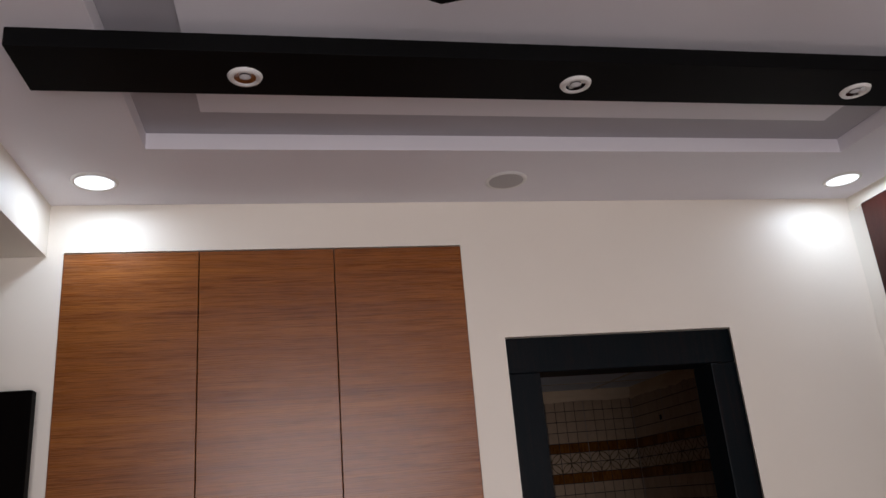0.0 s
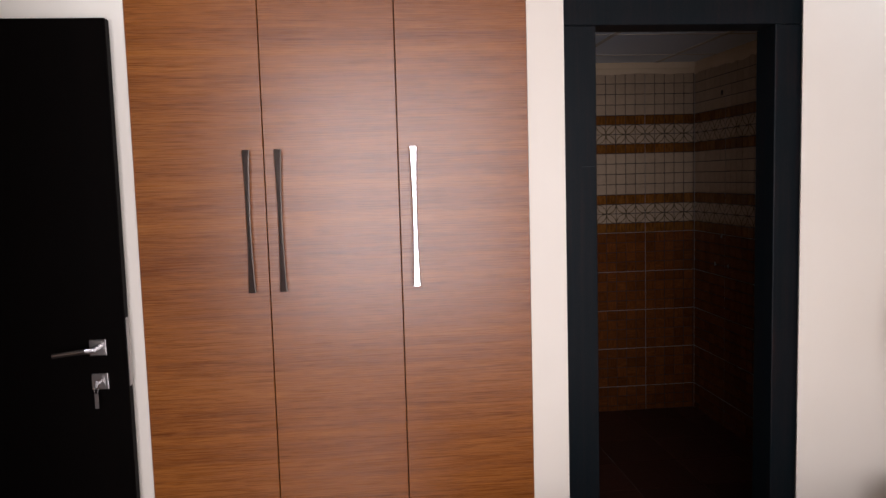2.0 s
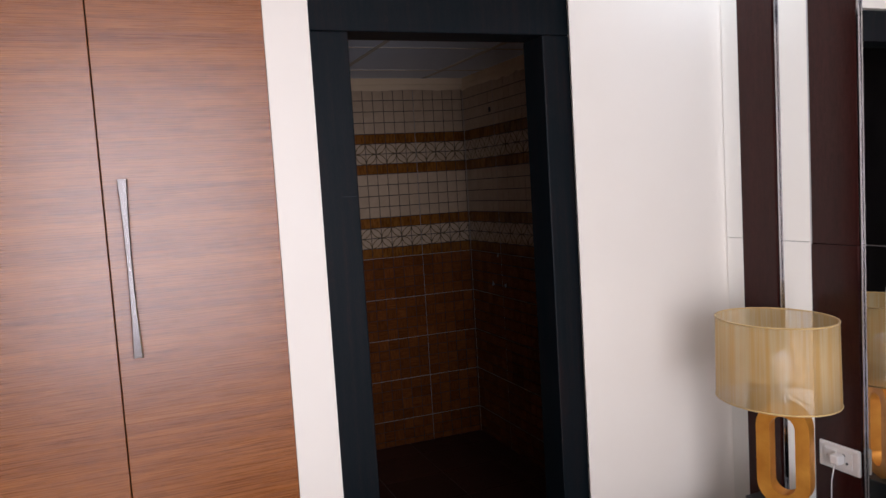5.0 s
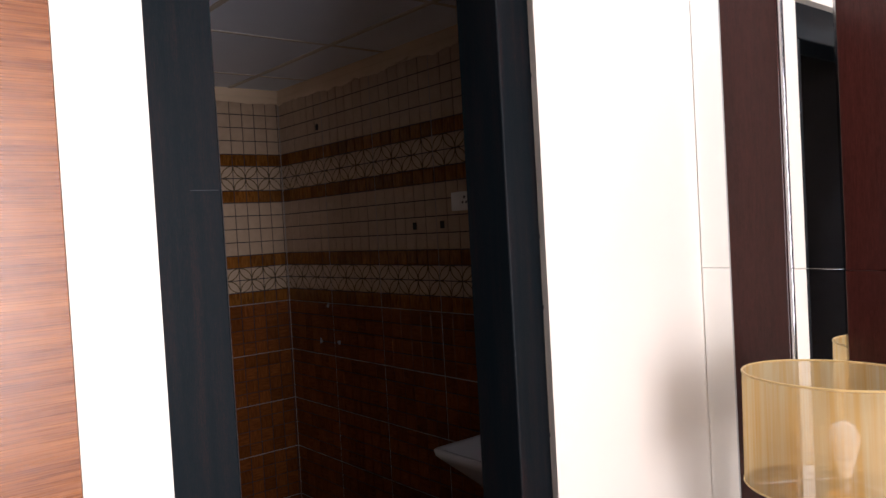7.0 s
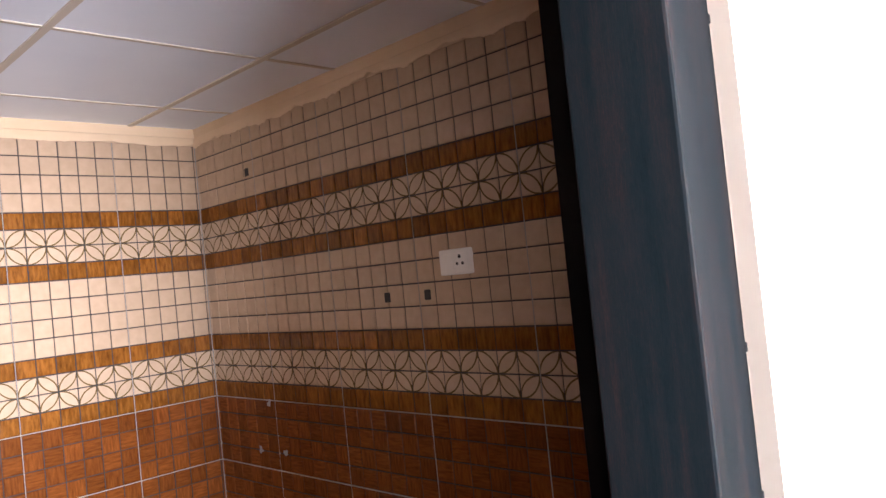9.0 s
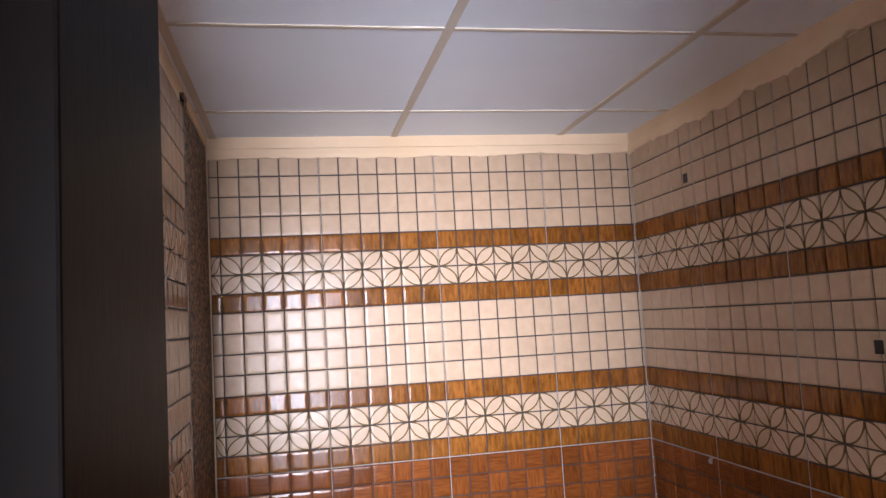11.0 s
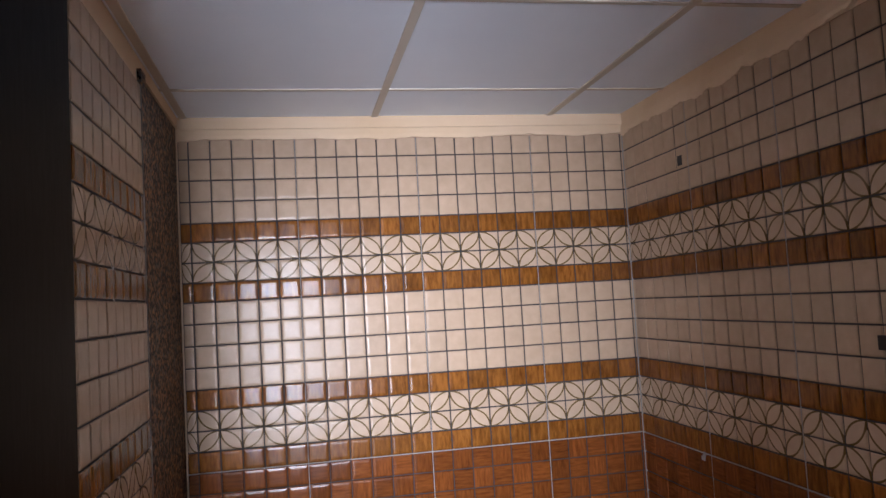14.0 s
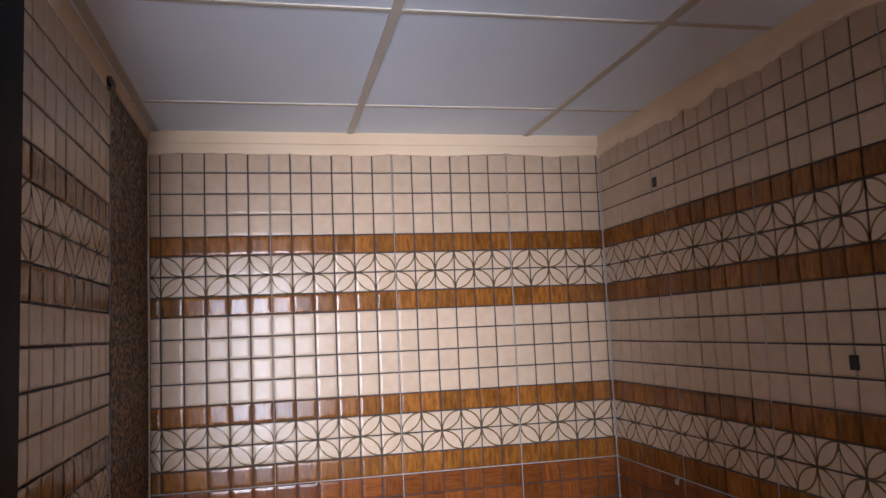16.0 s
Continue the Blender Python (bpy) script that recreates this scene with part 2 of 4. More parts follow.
DAMASK = fabric("grey_damask", (0.50, 0.475, 0.485), (0.595, 0.565, 0.57), 24.0, 0.6, swirl=True, strength=0.32)
ROSES = fabric("rose_brocade", (0.33, 0.29, 0.29), (0.58, 0.53, 0.50), 24.0, 0.6, swirl=True, strength=0.7)
SHEET = fabric("white_cotton", (0.74, 0.71, 0.69), (0.80, 0.77, 0.75), 3)
YELLOW = fabric("pale_gold_satin", (0.62, 0.52, 0.31), (0.72, 0.62, 0.42), 4, 0.45)
BRAID = fabric("gold_braid", (0.50, 0.33, 0.11), (0.60, 0.42, 0.16), 40, 0.6)
LEATHER = fabric("cream_leatherette", (0.70, 0.63, 0.53), (0.75, 0.68, 0.58), 3, 0.38, 300, strength=0.15)
PANELCEIL = paint("ceiling_board", (0.74, 0.79, 0.86), (0.79, 0.84, 0.90), 0.6, 300)
TBAR = paint("beige_grid_bar", (0.50, 0.45, 0.37), (0.56, 0.50, 0.42), 0.5)

# ---------------------------------------------------------------- mesh helpers


def box(bm, x0, x1, y0, y1, z0, z1, bevel=0.0, seg=2):
    r = bmesh.ops.create_cube(bm, size=1, matrix=Matrix.LocRotScale(((x0 + x1) / 2, (y0 + y1) / 2, (z0 + z1) / 2), None, (abs(x1 - x0), abs(y1 - y0), abs(z1 - z0))))
    if bevel:
        ed = list({e for v in r["verts"] for e in v.link_edges})
        bmesh.ops.bevel(bm, geom=ed, offset=bevel, segments=seg, affect='EDGES', profile=0.5)
    return bm


def B(*a, **k):
    return box(bmesh.new(), *a, **k)


def cyl(bm, r1, r2, h, m, seg=32, caps=True):
    bmesh.ops.create_cone(bm, cap_ends=caps, segments=seg, radius1=r1, radius2=r2, depth=h, matrix=m)
    return bm


def link(name, bm, material, smooth=False):
    me = bpy.data.meshes.new(name)
    bm.to_mesh(me)
    bm.free()
    me.materials.append(material)
    if smooth:
        for p in me.polygons:
            p.use_smooth = True
    return new(name, me)


def part(name, bm, material, parent, label="", smooth=False):
    ob = link(name, bm, material, smooth)
    ob.parent = parent
    m = parent.matrix_basis
    if parent.parent:
        m = parent.parent.matrix_basis @ parent.matrix_parent_inverse @ m
    ob.matrix_parent_inverse = m.inverted()
    if label:
        ob["label"] = label
    return ob


def thing(name, at, label, category, group=""):
    ob = new(name)
    ob.empty_display_size = 0.1
    ob.matrix_basis = Matrix.Translation(at)
    return tagged(ob, label, category, group)


def structure(name, bm, material, label, category):
    return tagged(link(name, bm, material), label, category, kind="structure")


def lathe(bm, profile, centre, seg=40):
    vs = []
    for r, z in profile:
        vs.append([bm.verts.new((centre[0] + r * math.cos(a), centre[1] + r * math.sin(a), z)) for a in (2 * math.pi * i / seg for i in range(seg))])
    for a, b in zip(vs, vs[1:]):
        for i in range(seg):
            bm.faces.new((a[i], a[(i + 1) % seg], b[(i + 1) % seg], b[i]))
    return bm


def tube(bm, pts, r, seg=10):
    """A round bar along a line of points."""
    rings = []
    for i, p in enumerate(pts):
        p = Vector(p)
        d = (Vector(pts[min(i + 1, len(pts) - 1)]) - Vector(pts[max(i - 1, 0)])).normalized()
        u = d.orthogonal().normalized() if not rings else (last - d * last.dot(d)).normalized()
        last = u
        w = d.cross(u)
        rings.append([bm.verts.new(p + r * (math.cos(a) * u + math.sin(a) * w)) for a in (2 * math.pi * k / seg for k in range(seg))])
    for a, b in zip(rings, rings[1:]):
        for i in range(seg):
            bm.faces.new((a[i], a[(i + 1) % seg], b[(i + 1) % seg], b[i]))
    bm.faces.new(rings[0][::-1]), bm.faces.new(rings[-1])
    return bm


# ---------------------------------------------------------------- bedroom shell
FX0, FX1, WRZ = -1.424, -0.132, 2.518      # the wardrobe's opening in the wall
bm = bmesh.new()
box(bm, LOB, FX0, 0.0, WT, -0.02, 3.05)
box(bm, FX0, FX1, 0.0, WT, WRZ + 0.004, 3.05)
box(bm, FX1, DX0, 0.0, WT, -0.02, 3.05)
box(bm, DX0, DX1, 0.0, WT, DZ, 3.05)
box(bm, DX1, RW + 0.2, 0.0, WT, -0.02, 3.05)
# splayed plaster edge beside the door frame
lo, hi = ([bm.verts.new((x, y, z)) for x, y in ((DX1 - 0.014, 0.0), (DX1, 0.0), (DX1, 0.028))] for z in (-0.02, DZ))
bm.faces.new(lo), bm.faces.new(hi[::-1])
for i in range(3):
    bm.faces.new((lo[i], hi[i], hi[(i + 1) % 3], lo[(i + 1) % 3]))
bmesh.ops.recalc_face_normals(bm, faces=bm.faces)
structure("wall_north", bm, WALL, "cream painted bedroom wall around wardrobe and bathroom door", "wall")
structure("wall_east", B(RW, RW + 0.14, SW, 0.0, -0.02, 3.05), WALL, "cream painted wall behind the bed", "wall")
bm = bmesh.new()
box(bm, LW - 0.12, LW, SW, -0.001, 2.51, 3.05)
box(bm, LOB - 0.12, LOB, SW, WT, -0.02, 3.05)
structure("wall_west", bm, WALL, "cream painted wall with a deep beam over the lobby", "wall")
# out of view; split off in a darker tone so less light bounces back
structure("wall_west_low", B(LW - 0.12, LW, SW, -1.35, -0.02, 2.509), TAUPE, "unseen wall opposite the bed, taupe to limit bounced light", "wall")
structure("lobby_ceiling", B(LOB, LW - 0.121, SW, -0.001, 2.51, 2.6), WALL, "painted underside of the lobby ceiling", "ceiling")
structure("lobby_wall", B(LOB, LW - 0.121, -1.5, -1.36, -0.02, 2.51), TAUPE, "unseen lobby wall, taupe to limit bounced light", "wall")
bm = bmesh.new()
box(bm, LOB - 0.12, WX0, SW - 0.15, SW, -0.02, 3.05)
box(bm, WX1, RW + 0.14, SW - 0.15, SW, -0.02, 3.05)
box(bm, WX0, WX1, SW - 0.15, SW, -0.02, WZ0)
box(bm, WX0, WX1, SW - 0.15, SW, WZ1, 3.05)
structure("wall_south", bm, WALL, "cream painted wall with the window", "wall")

# ceiling: dropped border, recess with a grey cove lip, high middle
QX0, QX1, QY0, QY1 = -1.112, 1.125, -0.415, -3.4
bm = bmesh.new()
box(bm, LW, RW, QY0, -0.001, HC, HC + 0.05)
box(bm, LW, RW, SW, QY1, HC, HC + 0.05)
box(bm, LW, QX0, QY1, QY0, HC, HC + 0.05)
box(bm, QX1, RW, QY1, QY0, HC, HC + 0.05)
structure("ceiling", bm, CEIL, "white painted gypsum ceiling border around a recess", "ceiling")
structure("ceiling_cove", B(LW, RW, SW, -0.001, HC + 0.051, HC + 0.10), COVE, "grey band inside the ceiling recess", "ceiling")
structure("ceiling_middle", B(QX0 + 0.165, QX1 - 0.16, QY1 + 0.15, QY0 - 0.145, HC + 0.040, HC + 0.0508), CEIL, "white painted middle of the recessed ceiling", "ceiling")

# ---------------------------------------------------------------- bathroom shell
structure("bathroom_wall_back", B(BX0 - 0.4, BX1 + 0.2, BY1, BY1 + 0.12, ZB - 0.1, 2.7), PLASTER, "bare plastered wall strip over the bathroom tiles", "wall")
structure("bathroom_wall_right", B(BX1, BX1 + 0.12, WT, BY1, ZB - 0.1, 2.7), PLASTER, "bare plastered side wall of the bathroom", "wall")
NY0, NY1, NZ = 2.33, 2.90, 2.335       # granite lined opening in the left wall
bm = bmesh.new()
box(bm, BX0 - 0.12, BX0, WT, NY0, ZB - 0.1, 2.7)
box(bm, BX0 - 0.12, BX0, NY0, BY1, NZ, 2.7)
box(bm, BX0 - 0.14, BX0 - 0.08, NY0, BY1, ZB - 0.1, NZ)
structure("bathroom_wall_left", bm, PLASTER, "bare plastered bathroom wall with a deep opening", "wall")
bm = bmesh.new()
box(bm, BX0 - 0.12, BX1 + 0.12, WT + 0.002, BY1, HB, HB + 0.03)
structure("bathroom_ceiling", bm, PANELCEIL, "white false ceiling boards with beige grid bars", "ceiling")
bm = bmesh.new()
for gx in (0.105, 0.790, 1.475):
    box(bm, gx - 0.012, gx + 0.012, WT + 0.01, BY1, HB - 0.005, HB)
for gy in (2.609, 1.862, 1.115, 0.37):
    box(bm, BX0, BX1, gy - 0.008, gy + 0.008, HB - 0.0035, HB)
structure("ceiling_grid", bm, TBAR, "beige grid bars of the false ceiling", "trim")


# ---------------------------------------------------------------- bathroom door frame
def door_frame():
    f = tagged(thing("door_1", (0.42, 0.06, 0), "dark wenge wooden door frame of the bathroom", "door frame"), kind="structure")
    y0, y1 = 0.028, WT + 0.028
    part("jamb", B(DX0, IX0, y0, y1, -0.016, IZ, 0.004), WENGE, f)
    part("jamb", B(IX1, DX1, y0, y1, -0.016, IZ, 0.004), WENGE, f)
    part("head", B(DX0, DX1, y0 + 0.001, y1, IZ + 0.001, DZ, 0.004), WENGE, f)
    part("threshold", B(IX0, IX1, 0.001, y1, -0.24, 0.004, 0.002), BLACK, f, "black stone threshold")
    part("scratch", B(0.060, 0.106, y0 - 0.0004, y0 + 0.002, 1.5880, 1.5892), SCUFF, f, "pale scratch on the jamb")
    for z in (0.62, 1.02, 1.31, 1.47, 1.83):
        part("chip", B(DX1 - 0.0035, DX1 + 0.0005, y0 - 0.0005, y0 + 0.003, z, z + 0.011, 0.001, 1), SCUFF, f, "chipped pale edge")


door_frame()
structure("bathroom_floor", B(BX0 - 0.5, BX1 + 0.12, 0.0, BY1, ZB - 0.06, ZB - 0.006), FLOORJOINT, "dark grouted bathroom floor bed", "floor")
structure("floor", B(LOB, RW, SW, -0.0, -0.06, -0.016), CARCASS, "dark wooden floor base", "floor")


# ---------------------------------------------------------------- wardrobe
def bar_handle(parent, x, z0, z1, turn, y=-0.006):
    """Long flat pull, waisted in the middle."""
    bm = bmesh.new()
    n = 14
    ring = []
    for i in range(n + 1):
        k = i / n
        z = z0 + (z1 - z0) * k
        w = 0.0075 + 0.0055 * (2 * k - 1) ** 2
        d = 0.026 + 0.0035 * math.sin(math.pi * k)
        c = 0.0028
        ring.append([bm.verts.new(p) for p in ((x - w, y - d + 0.006, z), (x + w, y - d + 0.006, z), (x + w, y - d - 0.004 + c, z), (x + w - c, y - d - 0.004, z), (x - w + c, y - d - 0.004, z), (x - w, y - d - 0.004 + c, z))])
    for a, b in zip(ring, ring[1:]):
        for j in range(6):
            bm.faces.new((a[j], a[(j + 1) % 6], b[(j + 1) % 6], b[j]))
    bm.faces.new(ring[0]), bm.faces.new(ring[-1][::-1])
    box(bm, x - 0.007, x + 0.007, y - 0.021, y + 0.008, z0 + 0.012, z0 + 0.028)
    box(bm, x - 0.007, x + 0.007, y - 0.021, y + 0.008, z1 - 0.028, z1 - 0.012)
    bmesh.ops.recalc_face_normals(bm, faces=bm.faces)
    bmesh.ops.rotate(bm, verts=bm.verts, cent=(x, y, 0), matrix=Matrix.Rotation(radians(turn), 3, 'Z'))
    return part("handle", bm, CHROME, parent, "long polished chrome pull handle")


def drawer_handle(parent, x0, x1, z):
    bm = tube(bmesh.new(), [(x0, -0.038, z), (x1, -0.038, z)], 0.006, 12)
    for x in (x0 + 0.18 * (x1 - x0), x1 - 0.18 * (x1 - x0)):
        tube(bm, [(x, -0.038, z), (x, 0.0, z)], 0.005)
    return part("handle", bm, CHROME, parent, "short chrome bar handle")


def wardrobe():
    w = thing("wardrobe", (-0.77, 0.2, 0), "built-in wardrobe with three teak laminate doors and drawers", "wardrobe")
    g = 0.0016
    bm = bmesh.new()
    box(bm, FX0, FX1, 0.022, 0.60, 0.062, 0.075)
    box(bm, FX0, FX1, 0.022, 0.60, WRZ - 0.02, WRZ)
    box(bm, FX0, FX0 + 0.018, 0.022, 0.60, 0.075, WRZ - 0.02)
    box(bm, FX1 - 0.018, FX1, 0.022, 0.60, 0.075, WRZ - 0.02)
    box(bm, FX0, FX1, 0.60, 0.61, 0.062, WRZ)
    part("body", bm, CARCASS, w, "dark wardrobe carcass")
    part("plinth", B(FX0, FX1 - 0.0, 0.03, 0.05, -0.016, 0.062), SKIRT, w, "dark recessed plinth")
    s1, s2, zs = -1.010, -0.573, 0.326
    for a, b, h, turn in ((FX0, s1, -1.060, -9), (s1, s2, -0.959, -9), (s2, FX1, -0.521, -6.5)):
        d = part("door", B(a + g, b - g, -0.004, 0.018, zs + g, WRZ - 0.002, 0.001, 1), LAMINATE, w)
        bar_handle(d, h, 1.207, 1.670, turn)
    for a, b, k0, k1 in ((FX0, s2, -1.123, -0.877), (s2, FX1, -0.458, -0.283)):
        d = part("drawer", B(a + g, b - g, -0.004, 0.018, 0.072, zs - g, 0.001, 1), LAMINATE, w)
        drawer_handle(d, k0, k1, 0.201)


wardrobe()


# ---------------------------------------------------------------- doors
def lever(parent, x, y, z, s):
    """Lever on a square rose, with a lock plate under it. s: the way the lever points."""
    bm = B(x - 0.026, x + 0.026, y - 0.008, y, z - 0.026, z + 0.026, 0.003)
    tube(bm, [(x, y - 0.005, z), (x, y - 0.05, z), (x + s * 0.02, y - 0.058, z), (x + s * 0.12, y - 0.05, z - 0.012)], 0.008)
    part("handle", bm, STEEL, parent, "steel lever handle on a square rose")
    plate = part("lock_plate", B(x - 0.026, x + 0.026, y - 0.007, y, z - 0.135, z - 0.083, 0.003), STEEL, parent)
    kz = z - 0.109
    bm = B(x - 0.0012, x + 0.0012, y - 0.034, y - 0.006, kz - 0.004, kz + 0.004)
    cyl(bm, 0.012, 0.012, 0.0025, Matrix.Translation((x, y - 0.042, kz)) @ Matrix.Rotation(math.pi / 2, 4, 'Y'), 20)
    part("key", bm, STEEL, plate, "steel key in the lock")
    bm = tube(bmesh.new(), [(x + 0.002 * math.sin(a), y - 0.046 + 0.010 * math.sin(a), kz - 0.016 + 0.014 * math.cos(a)) for a in (math.pi * k / 8 for k in range(17))], 0.0009, 6)
    box(bm, x - 0.006, x + 0.006, y - 0.048, y - 0.046, kz - 0.075, kz - 0.028, 0.0008, 1)
    part("key_tag", bm, STEEL, plate, "second key on a small ring")


def entrance_door():
    x1, y0, y1 = -1.455, -0.085, -0.045
    d = thing("entrance_door", (x1 - 0.42, -0.065, 0), "dark wooden entrance door standing wide open", "door")
    leaf = part("leaf", B(x1 - 0.88, x1, y0, y1, 0.008, 2.078, 0.003), BLACKDOOR, d)
    lever(leaf, x1 - 0.085, y0, 1.062, -1)
    part("latch", B(x1 - 0.0005, x1 + 0.002, y0 + 0.008, y1 - 0.008, 0.93, 1.15), STEEL, leaf, "steel latch plate in the door edge")


entrance_door()


def bathroom_leaf():
    d = thing("bathroom_door", (IX1 - 0.004, WT + 0.036, ZB), "dark wooden bathroom door opened far into the bathroom", "door")
    d.matrix_basis = pose(0.830, 0.2155, 0, 0, 0, 28.6)
    leaf = link("leaf", B(0, 0.60, -0.018, 0.018, 0.02, IZ - 0.005, 0.003), BLACKDOOR)
    leaf.parent = d


bathroom_leaf()


def partition():
    # stand-in for a wall step that reads black; its real make is unknown
    p = thing("partition", (0.14, 0.97, ZB), "tall dark upright on the bathroom side wall, standing in for a wall step", "partition")
    part("panel", B(BX0 + 0.001, 0.200, 0.72, 1.22, ZB, HB - 0.006, 0.004), BLACKDOOR, p)


partition()


# ---------------------------------------------------------------- wall panels behind the bed
def wall_panels():
    strips = [(-0.092, -0.248), (-0.378, -0.550), (-0.648, -1.02)]
    p = thing("wall_panelling", (RW, -0.5, 0), "glossy dark wood and mirror strips on the bed wall", "wall panel")
    for a, b in strips:
        joint = 1.355 if b == -0.550 else HC - 0.062
        for z0, z1, out in ((0.1, joint, 0.028), (joint + 0.0005, HC - 0.06, 0.024)):
            part("wood_panel", B(RW - out, RW, b + 0.004, a - 0.004, z0, z1, 0.002), PANEL, p, "glossy dark brown panel")
        for y in (a, b):
            part("edge_strip", B(RW - 0.021, RW, y - 0.003, y + 0.003, 0.1, HC - 0.06), CHROME, p, "thin chrome edge strip")
    for a, b in ((-0.002, -0.088), (-0.252, -0.374), (-0.554, -0.644)):
        for z0, z1 in ((0.1, 1.3572), (1.3585, HC - 0.06)):
            part("mirror_strip", B(RW - 0.012, RW, b, a, z0, z1, 0.0015, 1), MIRROR, p, "narrow mirror strip")


wall_panels()


# ---------------------------------------------------------------- bed, night stand, lamp
def headboard(parent):
    x0, x1, y0, y1, z1 = 1.335, 1.437, -0.722, -2.78, 1.285
    bm = B(x0, x1, y1, y0, 0.05, z1, 0.03, 4)
    part("headboard", bm, LEATHER, parent, "cream upholstered headboard with rounded edge", True)
    bm, ny, nz = bmesh.new(), 120, 60
    za, zb, ya, yb = 0.45, z1 - 0.035, y1 + 0.035, y0 - 0.035
    buttons = [(y0 - 0.33 - 0.465 * k, z) for z in (0.72, 1.02) for k in range(4)]

    def bulge(y, z):
        edge = min(1.0, min(y - ya, yb - y, z - za, zb - z) / 0.06)
        d = 0.020 * math.sqrt(max(0.0, 1 - (1 - edge) ** 2))
        for by, bz in buttons:
            q = math.hypot(y - by, z - bz)
            fold = 1 + 0.35 * math.cos(6 * math.atan2(z - bz, y - by))
            d -= 0.018 * math.exp(-(q / 0.035) ** 2) + 0.006 * fold * math.exp(-(q / 0.10) ** 2)
        return x0 + 0.003 - d
    g = [[bm.verts.new((bulge(ya + (yb - ya) * i / ny, za + (zb - za) * j / nz), ya + (yb - ya) * i / ny, za + (zb - za) * j / nz)) for j in range(nz + 1)] for i in range(ny + 1)]
    for i in range(ny):
        for j in range(nz):
            bm.faces.new((g[i][j], g[i][j + 1], g[i + 1][j + 1], g[i + 1][j]))
    part("padding", bm, LEATHER, parent, "tufted cream padding", True)
    for by, bz in buttons:
        part("button", lathe(bmesh.new(), [(0.001, 0.006), (0.008, 0.005), (0.012, 0.0)], (0, 0), 14), LEATHER, parent, "", True).data.transform(Matrix.Translation((x0 + 0.006, by, bz)) @ Matrix.Rotation(-math.pi / 2, 4, 'Y'))
    pts = [(x0 + 0.004, y0 + 0.006, 0.1)] + [(x0 + 0.004, y0 + 0.006, z1 - 0.05)]
    pts += [(x0 + 0.004, y0 - 0.03 + 0.036 * math.cos(a), z1 - 0.035 + 0.036 * math.sin(a)) for a in (i * math.pi / 12 for i in range(1, 7))]
    pts += [(x0 + 0.004, y1 + 0.05, z1 + 0.002)]
    part("piping", tube(bmesh.new(), pts, 0.006), LEATHER, parent, "", True)


def cushion(bm, centre, m, sx, sy, th, nx=22, ny=22):
    def put(u, v, s):
        k = max(0.0, (1 - abs(u) ** 3.2)) ** 0.5 * max(0.0, (1 - abs(v) ** 3.2)) ** 0.5
        ripple = 0.006 * noise.noise((u * 3, v * 3, s * 2))
        p = Vector((u * sx * (1 - 0.04 * (1 - v * v)), v * sy * (1 - 0.04 * (1 - u * u)), s * (th * k + 0.004) + ripple * k))
        return bm.verts.new(m @ p)
    for s in (1, -1):
        g = [[put(-1 + 2 * i / nx, -1 + 2 * j / ny, s) for j in range(ny + 1)] for i in range(nx + 1)]
        for i in range(nx):
            for j in range(ny):
                q = (g[i][j], g[i + 1][j], g[i + 1][j + 1], g[i][j + 1])
                bm.faces.new(q if s > 0 else q[::-1])
    return bm


